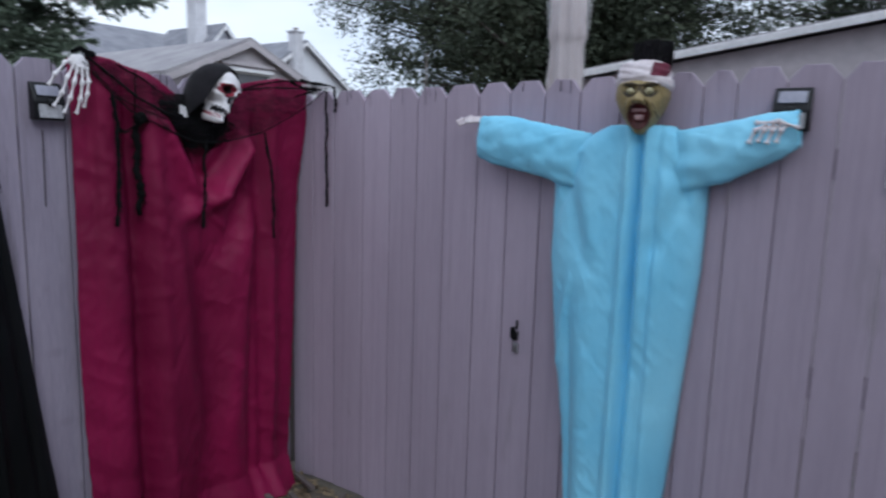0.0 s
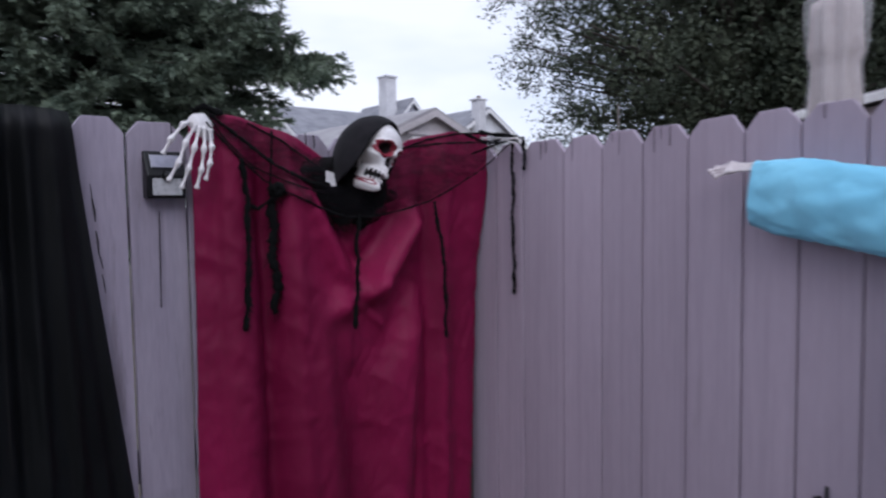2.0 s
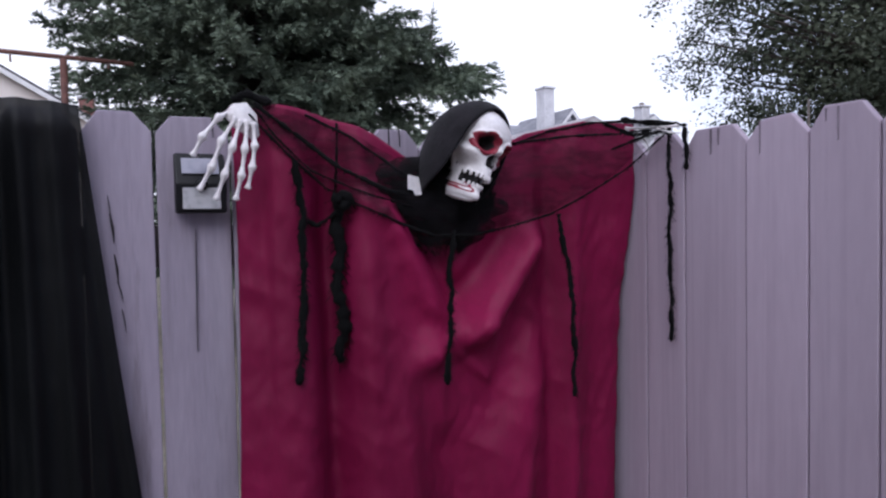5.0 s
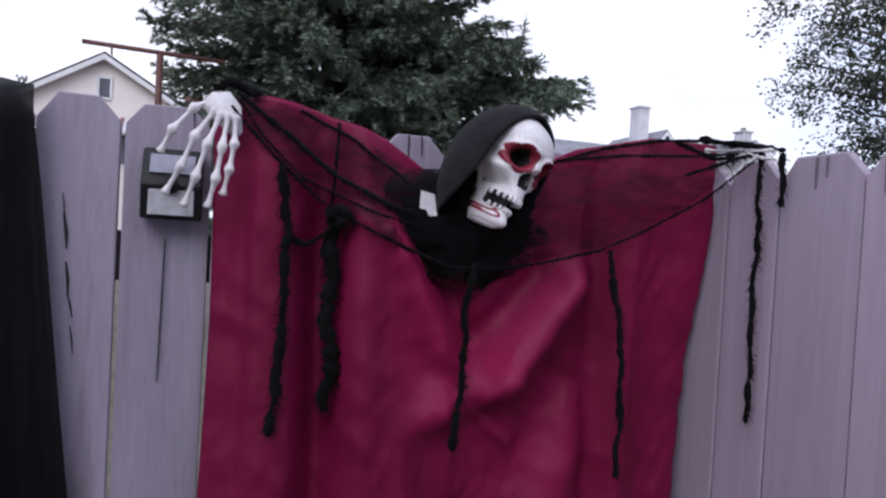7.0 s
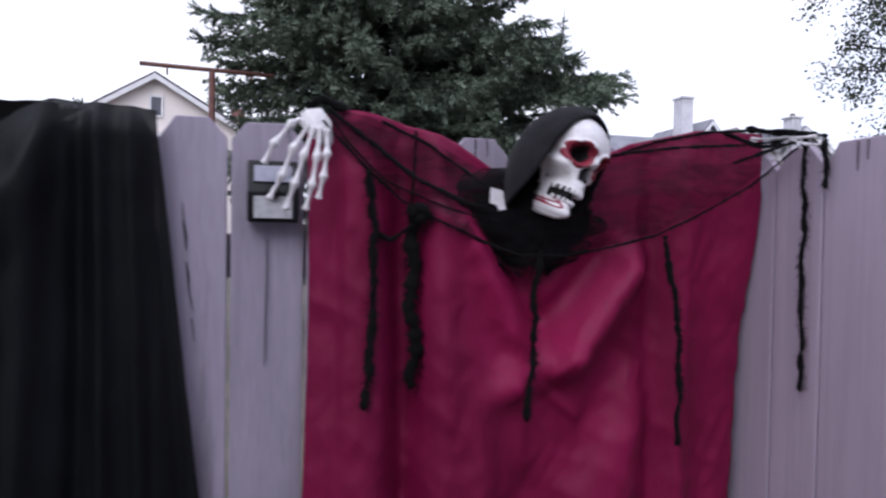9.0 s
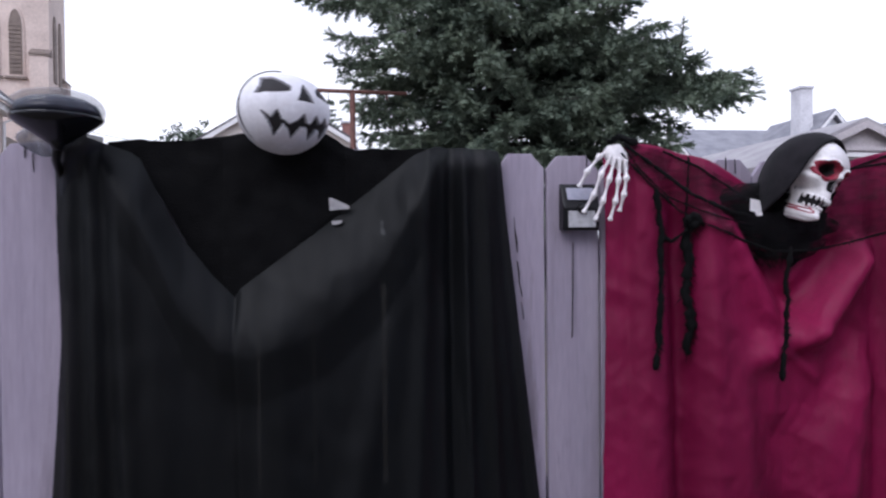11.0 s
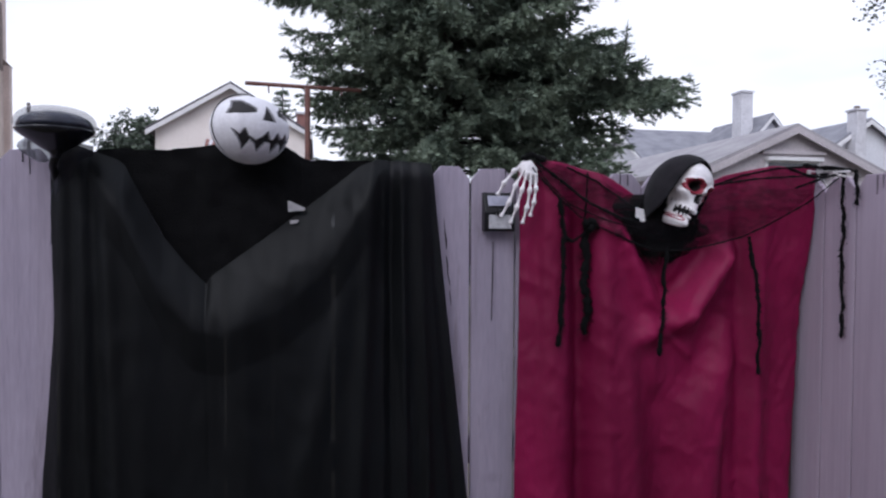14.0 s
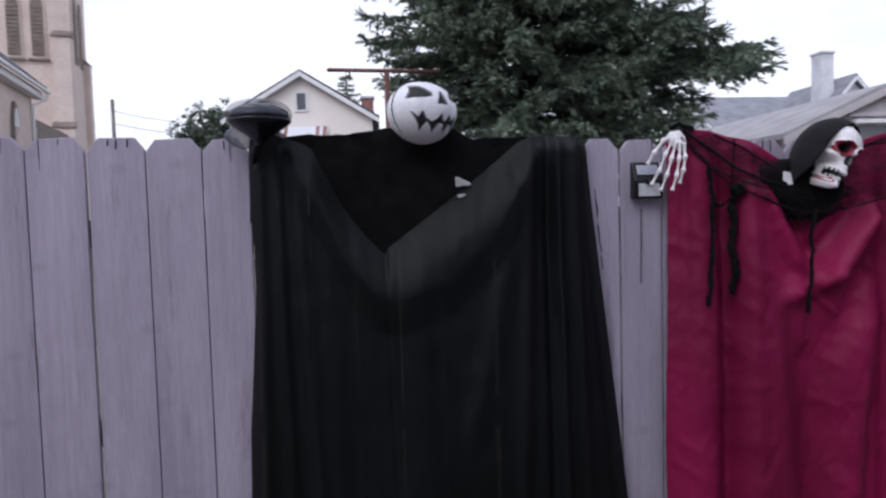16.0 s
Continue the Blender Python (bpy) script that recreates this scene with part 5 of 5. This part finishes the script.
big = spruce("spruce_tree", 3.16, 12.6, 15.5, 2.75, [(1.3, 0.80), (3.4, 0.84), (5.0, 1.08), (7.0, 1.15), (9.0, 0.90), (15.5, 0.05)], 3, "tall dark blue-green spruce with drooping boughs behind the fence",
       extra=[(4.05 + 0.07 * k, radians(-31 + 1.6 * k), 4.05 - 0.17 * (k % 4)) for k in range(9)] + [(4.6 + 0.1 * k, radians(-30 + 3 * k), 3.3 - 0.12 * k) for k in range(6)] + [(2.9 + 0.1 * k, radians(-40 + 2.6 * k), 3.05 - 0.16 * (k % 4)) for k in range(12)])
# upright side leader of the spruce
lead = bmesh.new()
LX0, LY0 = 6.12, 11.6
tube(lead, [(5.7, 11.65, 4.35), (LX0 - 0.08, LY0, 4.6), (LX0, LY0, 5.0), (LX0 + 0.03, LY0, 5.42)], [0.03, 0.022, 0.014, 0.004], 6)
part("side_leader", lead, BARK, big, "upright side leader", smooth=True)
rg = random.Random(21)
cs, ds, ls = [], [], []
for k in range(80):
    s = rg.random() ** 0.8
    z = 5.36 - 1.5 * s
    a = rg.uniform(0, 6.28)
    cs.append(Vector((LX0 - 0.12 * s, LY0, z)))
    ds.append(Vector((math.cos(a), math.sin(a), 0.5 - 0.75 * s)).normalized())
    ls.append(0.06 + 0.5 * s * rg.uniform(0.6, 1.0))
vs, fs = needle_soup(cs, ds, ls, rg)
mesh_soup("leader_crown", vs, fs, SPRUCE, big, "sparse whorled needles", "stuff")


def leaf_soup(clumps, rg, size, per):
    verts, faces = [], []
    for c, r in clumps:
        for _ in range(per):
            p = c + Vector((rg.gauss(0, 1), rg.gauss(0, 1), rg.gauss(0, 0.8))) * r * 0.49
            a = Vector((rg.uniform(-1, 1), rg.uniform(-1, 1), rg.uniform(-0.9, 0.3))).normalized()
            b = a.cross(Vector((rg.uniform(-1, 1), rg.uniform(-1, 1), rg.uniform(-1, 1)))).normalized()
            l = size * rg.uniform(0.7, 1.3)
            k = len(verts)
            verts += [p, p + a * l * 0.45 + b * l * 0.27, p + a * l, p + a * l * 0.45 - b * l * 0.27]
            faces.append((k, k + 1, k + 2, k + 3))
    return verts, faces


def broadleaf(name, x, y, cz, radii, n, per, size, seed, label, material, trunk_r=0.2):
    rg = random.Random(seed)
    t = thing(name, label, "tree", (x, y, 0), "trees")
    bm = bmesh.new()
    tube(bm, [(x, y, -0.1), (x + 0.1, y, cz * 0.35), (x, y + 0.1, cz), (x, y, cz + radii[2] * 0.7)], [trunk_r, trunk_r * 0.8, trunk_r * 0.5, 0.02], 9)
    clumps = []
    while len(clumps) < n:
        d = Vector((rg.gauss(0, 1), rg.gauss(0, 1), rg.gauss(0, 1))).normalized()
        k = rg.random() ** 0.42
        wob = 1 + 0.34 * noise.noise(d * 2.3 + Vector((seed, 0, 0)))
        c = Vector((x + d.x * radii[0] * k * wob, y + d.y * radii[1] * k * wob, cz + d.z * radii[2] * k * wob))
        if noise.noise(c * 0.85 + Vector((0, seed, 3))) < -0.32:
            continue
        clumps.append((c, rg.uniform(0.18, 0.42) * min(1.0, radii[0] / 2.5)))
    for c, r in clumps[::9]:
        b = Vector((x, y, max(1.0, cz - radii[2] * 0.55 + 0.35 * (c.z - cz))))
        mid = b.lerp(c, 0.55) + Vector((0, 0, 0.25))
        tube(bm, [b, mid, c], [trunk_r * 0.26, trunk_r * 0.13, 0.012], 5)
    part("trunk", bm, BARK, t, "dark trunk and spreading limbs", smooth=True)
    vs, fs = leaf_soup(clumps, rg, size, per)
    core = [(Vector((x, y, cz)).lerp(c, 0.72), r * 1.5) for c, r in clumps[::3]]
    v2, f2 = leaf_soup(core, rg, size * 1.9, 30)
    k = len(vs)
    vs, fs = vs + v2, fs + [tuple(i + k for i in f) for f in f2]
    mesh_soup("crown", vs, fs, material, t, "dense small leaves with gaps of sky", "stuff")
    return t


broadleaf("broadleaf_tree", 12.0, 6.1, 4.7, (3.5, 4.7, 3.7), 1900, 78, 0.070, 5, "large dark green broadleaf tree behind the fence", LEAF, 0.25)
broadleaf("broadleaf_tree", 13.5, -1.2, 4.4, (3.2, 4.4, 3.5), 1200, 64, 0.082, 6, "large dark green broadleaf tree over the garage", LEAF, 0.25)
broadleaf("broadleaf_tree", -8.6, 41.0, 5.9, (2.6, 2.0, 2.6), 260, 40, 0.20, 7, "rounded bushy tree among distant houses", FAR_LEAF)
broadleaf("broadleaf_tree", -5.4, 44.0, 6.0, (2.2, 2.0, 2.8), 150, 34, 0.22, 8, "thin distant tree beside a cream house", FAR_LEAF)
spruce("spruce_tree", -1.1, 40.0, 10.1, 1.6, [(3.0, 1.0), (6.0, 0.95), (10.1, 0.05)], 12, "dark pointed spruce behind the cream house", low=4.0)


# ---- rusty clothes pole ----
tp = thing("clothes_pole", "rusty steel T-shaped clothes pole", "clothes pole", (0.70, 11.05, 0))
bm = bmesh.new()
tube(bm, [(0.70, 11.05, -0.1), (0.69, 11.05, 3.86)], 0.042, 10)
part("upright", bm, RUST, tp, smooth=True)
bm = bmesh.new()
tube(bm, [(-0.22, 11.05, 3.90), (1.50, 11.05, 3.86)], 0.030, 10)
part("crossbar", bm, RUST, tp, smooth=True)
for x in (0.12, 1.2):
    bm = bmesh.new()
    tube(bm, [(x, 11.05, 3.87), (x, 11.04, 3.78), (x + 0.01, 11.03, 3.77)], 0.012, 6)
    part("hook", bm, RUST, tp)


# ---- houses ----
def gable_house(name, label, x0, x1, y0, y1, eave, peak, wall_m, roof_m, trim_m, over=0.28, along="y", at=(0, 0)):
    """A house whose gable faces -y (along 'y') or +-x (along 'x')."""
    h = thing(name, label, "house", ((x0 + x1) / 2, (y0 + y1) / 2, 0), "houses")
    if along == "y":
        xm = (x0 + x1) / 2
        outline, axis, a, b, lo, hi, mid = [(x0, 0), (x1, 0), (x1, eave), (xm, peak), (x0, eave)], "y", y0, y1, x0, x1, xm
    else:
        ym = (y0 + y1) / 2
        outline, axis, a, b, lo, hi, mid = [(y0, 0), (y1, 0), (y1, eave), (ym, peak), (y0, eave)], "x", x0, x1, y0, y1, ym
    part("wall", prism(outline, axis, a, b), wall_m, h)
    k = (peak - eave) / (mid - lo)
    for s, e in ((-1, lo), (1, hi)):
        o = [(mid, peak + 0.03), (e + s * over, eave - over * k + 0.03), (e + s * over, eave - over * k + 0.17), (mid, peak + 0.17)]
        r = part("roof", prism(o, axis, a - over, b + over), roof_m, h)
        o = [(mid, peak - 0.10), (e + s * over, eave - over * k - 0.12), (e + s * over, eave - over * k + 0.06), (mid, peak + 0.08)]
        part("rake_board", prism(o, axis, a - over - 0.05, a - over - 0.005), trim_m, h, "white rake board")
    return h


def window(h, x0, x1, z0, z1, y, trim=0.07, material=None):
    """A framed window on a wall that faces -y."""
    bm = bmesh.new()
    for b in ((x0 - trim, x1 + trim, z1, z1 + trim), (x0 - trim, x1 + trim, z0 - trim, z0), (x0 - trim, x0, z0, z1), (x1, x1 + trim, z0, z1)):
        box(bm, b[0], b[1], y - 0.06, y + 0.05, b[2], b[3])
    w = part("window", bm, WHITE_TRIM, h, "white window frame")
    part("pane", cube(x0, x1, y - 0.015, y + 0.02, z0, z1), material or GLASS_DARK, w, "dark glass")
    return w


cream = gable_house("cream_house", "cream-sided gabled house with dark roof and attic window", -5.05, 0.37, 27.0, 38.0, 5.45, 7.08, CREAM_WALL, ROOF_DARK, WHITE_TRIM)
window(cream, -2.50, -2.17, 5.74, 6.38, 27.0)
ch = part("chimney", cube(-0.20, 0.42, 35.6, 36.3, 5.0, 7.62), BRICK_RED, cream, "weathered red chimney stack", bevel=0.02)
part("cap", cube(-0.27, 0.49, 35.53, 36.37, 7.62, 7.74), CHIMNEY, ch, bevel=0.02)
x = -2.33
window(cream, x - 0.75, x + 0.75, 3.5, 4.5, 27.0)
a = part("awning", prism([(26.98, 5.10), (26.35, 4.60), (26.35, 4.50), (26.98, 4.98)], "x", x - 0.95, x + 0.95), WHITE_WALL, cream, "pale striped window awning")
for c in (-0.86, -0.60, 0.60, 0.86):
    part("stripe", prism([(26.975, 5.115), (26.345, 4.612), (26.345, 4.495), (26.37, 4.495), (26.37, 4.61), (26.975, 5.10)], "x", x + c - 0.065, x + c + 0.065), AWNING_RED, a, "brownish red stripe")

shed = gable_house("outbuilding", "grey-beige gabled outbuilding with pale shingle roof", 10.65, 15.75, 16.4, 25.5, 3.30, 4.42, SHED_WALL, ROOF_LIGHT, SHED_WALL, over=0.2)
window(shed, 12.45, 13.95, 2.6, 3.56, 16.4, 0.06)
part("hood_board", cube(12.36, 14.02, 16.20, 16.395, 3.60, 3.70), WHITE_TRIM, shed, "white board over the opening", bevel=0.01)
part("hood_board", cube(12.25, 14.15, 16.28, 16.395, 3.78, 3.86), SHED_WALL, shed, "grey trim over the opening", bevel=0.01)

w1 = gable_house("white_house", "white house with a long grey shingle roof", 16.6, 26.0, 30.0, 37.0, 4.6, 6.95, WHITE_WALL, ROOF_GREY, WHITE_TRIM, along="x")
part("cross_gable", prism([(20.2, 0.0), (23.0, 0.0), (23.0, 5.4), (21.55, 7.05), (20.2, 5.5)], "y", 28.6, 33.0), WHITE_WALL, w1, "white gabled wing")
for s in (-1, 1):
    part("roof", prism([(21.55, 7.12), (21.55 + s * 1.75, 5.15), (21.55 + s * 1.75, 5.30), (21.55, 7.27)], "y", 28.3, 33.0), ROOF_GREY, w1)
    part("rake_board", prism([(21.55, 6.98), (21.55 + s * 1.75, 5.02), (21.55 + s * 1.75, 5.2), (21.55, 7.16)], "y", 28.24, 28.29), WHITE_TRIM, w1, "white rake board")
ch = part("chimney", prism([(20.30, 4.0), (20.98, 4.0), (20.92, 8.25), (20.32, 8.25)], "y", 28.9, 29.6), CHIMNEY, w1, "tall weathered white chimney", bevel=0.02)
part("cap", cube(20.27, 20.97, 28.84, 29.66, 8.25, 8.36), CHIMNEY, ch, bevel=0.02)
window(w1, 17.5, 18.2, 3.2, 4.3, 30.0)

w2 = gable_house("white_house", "white gabled house with grey roof and brick chimney", 19.4, 25.6, 24.0, 31.0, 4.15, 6.15, WHITE_WALL, ROOF_GREY, WHITE_TRIM)
ch = part("chimney", prism([(21.55, 4.0), (22.05, 4.0), (22.02, 6.52), (21.58, 6.52)], "y", 23.45, 23.95), CHIMNEY, w2, "white chimney stack", bevel=0.02)
part("cap", cube(21.50, 22.10, 23.40, 24.0, 6.52, 6.60), CHIMNEY, ch, bevel=0.02)
part("pot", lathe([(0.10, 6.60), (0.11, 6.72), (0.08, 6.74)], 21.8, 23.7, 12), STONE_AND_SHADE, ch)
window(w2, 20.75, 21.15, 4.3, 4.95, 24.0)


# ---- church ----
CH = Matrix.Translation((-18.95, 46.45, 0)) @ Matrix.Rotation(radians(12), 4, "Z")   # origin: near right corner of the tower
church = thing("church", "buff church with square tower and lancet windows", "church", (-19.85, 46.26, 0), "houses")


def church_part(name, bm, material, parent=None, label="", **k):
    bmesh.ops.transform(bm, matrix=CH, verts=bm.verts)
    return part(name, bm, material, parent or church, label, **k)


def lancet(cx, z0, z1, w, n=8):
    """Pointed-arch outline."""
    sp = z1 - w * 1.5
    o = [(cx - w / 2, z0), (cx + w / 2, z0), (cx + w / 2, sp)]
    for i in range(1, n):
        s = i / n
        o.append((cx + w / 2 * (1 - s ** 1.6), sp + (z1 - sp) * math.sin(s * math.pi / 2)))
    o.append((cx, z1))
    for i in range(n - 1, 0, -1):
        s = i / n
        o.append((cx - w / 2 * (1 - s ** 1.6), sp + (z1 - sp) * math.sin(s * math.pi / 2)))
    return o + [(cx - w / 2, sp)]


church_part("tower", cube(-4.75, 0, 0, 4.75, 0, 22), CHURCH_WALL, label="square buff tower")
for cx in (-3.2, -1.85):
    fr = church_part("window", prism(lancet(cx, 12.1, 16.5, 0.95), "y", -0.10, 0.02), CHURCH_WALL, label="lancet surround")
    lv = church_part("louvre", prism(lancet(cx, 12.25, 16.3, 0.70), "y", -0.16, -0.10), STONE_AND_SHADE, fr, "dark louvred opening")
    for k in range(12):
        church_part("slat", cube(cx - 0.34, cx + 0.34, -0.20, -0.16, 12.4 + k * 0.26, 12.50 + k * 0.26), STONE_AND_SHADE, fr)
    church_part("sill", cube(cx - 0.6, cx + 0.6, -0.22, 0.0, 11.95, 12.1), STONE_AND_SHADE, fr)
for cy in (1.4, 2.9):
    church_part("window", prism(lancet(cy, 12.1, 16.5, 0.8), "x", -0.02, 0.08), STONE_AND_SHADE, label="lancet window")
bt = church_part("buttress", cube(-0.95, 0.10, -0.75, 0.0, 0, 13.4), CHURCH_WALL, label="stepped corner buttress", bevel=0.03)
church_part("weathering", prism([(-0.85, 13.4), (0.0, 13.4), (0.0, 13.95), (-0.85, 13.5)], "x", -1.0, 0.15), STONE_AND_SHADE, bt)
church_part("buttress", cube(-1.05, 0.18, -1.1, -0.74, 0, 7.6), CHURCH_WALL, label="lower buttress stage", bevel=0.03)
church_part("weathering", prism([(-1.2, 7.6), (-0.72, 7.6), (-0.72, 8.05), (-1.2, 7.7)], "x", -1.1, 0.22), STONE_AND_SHADE, bt)
church_part("buttress", cube(0.0, 0.35, 3.7, 4.6, 0, 12.6), CHURCH_WALL, label="side buttress", bevel=0.03)
church_part("weathering", prism([(0.0, 12.6), (0.42, 12.6), (0.0, 13.0)], "y", 3.65, 4.65), STONE_AND_SHADE, bt)

# nave, nearer: its side wall recedes along the same axis
NX, NY, NE = 0.95, -13.9, 7.75
church_part("nave_wall", cube(NX - 9.0, NX, NY - 22.0, NY, 0, NE), CHURCH_WALL, label="buff nave wall")
# the link wall's shade is put in as a dark colour
church_part("nave_end", cube(NX - 9.0, NX - 1.2, NY, -0.2, 0, NE - 0.6), STONE_AND_SHADE, label="link to the tower, its shade painted in dark brown")
church_part("nave_roof", prism([(NX + 0.55, NE - 0.05), (NX + 0.55, NE + 0.18), (NX - 4.5, NE + 4.6), (NX - 4.5, NE + 4.35)], "y", NY - 22.3, NY + 0.45), ROOF_DARK, label="dark nave roof")
church_part("cornice", cube(NX, NX + 0.42, NY - 22.2, NY + 0.35, NE - 0.42, NE - 0.06), WHITE_TRIM, label="white boxed eaves", bevel=0.04)
bm = bmesh.new()
tube(bm, [(NX + 0.62, NY - 22.2, NE - 0.06), (NX + 0.62, NY + 0.5, NE - 0.06)], 0.09, 8)
church_part("gutter", bm, WHITE_TRIM, label="white gutter", smooth=True)
bm = bmesh.new()
tube(bm, [(NX + 0.62, NY + 0.3, NE - 0.1), (NX + 0.5, NY + 0.2, NE - 0.45), (NX + 0.1, NY - 0.25, NE - 0.75), (NX + 0.08, NY - 0.25, 0.1)], 0.07, 8)
church_part("downpipe", bm, WHITE_TRIM, label="white downpipe", smooth=True)
for cy in (NY - 2.9, NY - 7.0, NY - 11.1):
    fr = church_part("window", prism(lancet(cy, 3.4, 6.75, 1.05), "x", NX - 0.02, NX + 0.10), STONE_AND_SHADE, label="lancet window surround")
    church_part("pane", prism(lancet(cy, 3.55, 6.5, 0.78), "x", NX + 0.10, NX + 0.13), GLASS_DARK, fr)
    for o in (-0.2, 0.2):
        church_part("tracery", prism(lancet(cy + o, 3.55, 5.7, 0.34), "x", NX + 0.13, NX + 0.16), CHURCH_WALL, fr)

# ---- pole, wires ----
pl = thing("utility_pole", "dark thin utility pole in the distance", "utility pole", (-10.1, 29.0, 0))
bm = bmesh.new()
tube(bm, [(-10.1, 29.0, -0.1), (-10.08, 29.0, 6.55)], [0.09, 0.07], 8)
part("pole", bm, RAW_WOOD, pl, smooth=True)


def cable(pts, r, label):
    bm = bmesh.new()
    a, b, sag = Vector(pts[0]), Vector(pts[1]), pts[2]
    tube(bm, [a.lerp(b, s) - Vector((0, 0, 4 * sag * s * (1 - s))) for s in [k / 16 for k in range(17)]], r, 5)
    tagged(part("overhead_cable", bm, WIRE), label, "cable", "overhead cables")


cable(((-10.08, 29.0, 6.1), (-4.9, 27.3, 5.3), 0.18), 0.012, "thin sagging black cable from pole to house")
cable(((-10.08, 29.0, 5.6), (-4.9, 27.3, 4.9), 0.18), 0.012, "thin sagging black cable from pole to house")
cable(((11.95, 6.0, 3.9), (7.5, -3.8, 3.05), 0.1), 0.007, "thin black overhead cable by the tree")
cable(((11.95, 6.0, 3.6), (7.5, -3.8, 2.95), 0.12), 0.007, "thin black overhead cable by the tree")
bm = bmesh.new()
tube(bm, [(8.0, 6.1, -0.1), (8.0, 6.1, 2.95)], 0.013, 8)
tagged(part("metal_pole", bm, RAW_WOOD, smooth=True), "thin grey metal pole behind the fence", "pole")

# ---- unseen wall added at the camera's back to cut low sky light ----
tagged(part("wall_house", cube(-7.0, 6.5, -3.4, -3.2, 0, 5.2), SHED_WALL), "unseen plain wall added behind the camera to block low sky light", "wall", kind="structure")

# ---- litter along the fence foot ----
rg = random.Random(31)
vs, fs = [], []
for k in range(900):
    if k % 2:
        x, y = rg.uniform(1.2, 2.48), 2.80 - abs(rg.gauss(0, 0.18))
    else:
        x, y = 2.49 - abs(rg.gauss(0, 0.18)), rg.uniform(0.3, 2.8)
    c = Vector((x, y, ground_z(x, y) + rg.uniform(0.004, 0.016)))
    a = rg.uniform(0, 6.28)
    d, s = Vector((math.cos(a), math.sin(a), rg.uniform(-0.2, 0.4))) * rg.uniform(0.012, 0.035), Vector((-math.sin(a), math.cos(a), rg.uniform(-0.3, 0.3))) * rg.uniform(0.005, 0.014)
    n = len(vs)
    vs += [c - d, c + s, c + d, c - s]
    fs.append((n, n + 1, n + 2, n + 3))
tagged(mesh_soup("leaf_litter", vs, fs, LITTER), "dry leaves and wood scraps along the fence foot", "litter", kind="stuff")
bm = bmesh.new()
for k in range(5):
    a = rg.uniform(-0.5, 0.5)
    x, y = rg.uniform(2.1, 2.42), rg.uniform(2.3, 2.66)
    box(bm, -0.09, 0.09, -0.012, 0.012, 0.004, 0.018, Matrix.Translation((x, y, 0.012 + 0.006 * k)) @ Matrix.Rotation(a + 0.9, 4, "Z"))
tagged(part("wood_scrap", bm, RAW_WOOD, bevel=0.003), "loose grey wood scraps on the ground at the corner", "scrap")
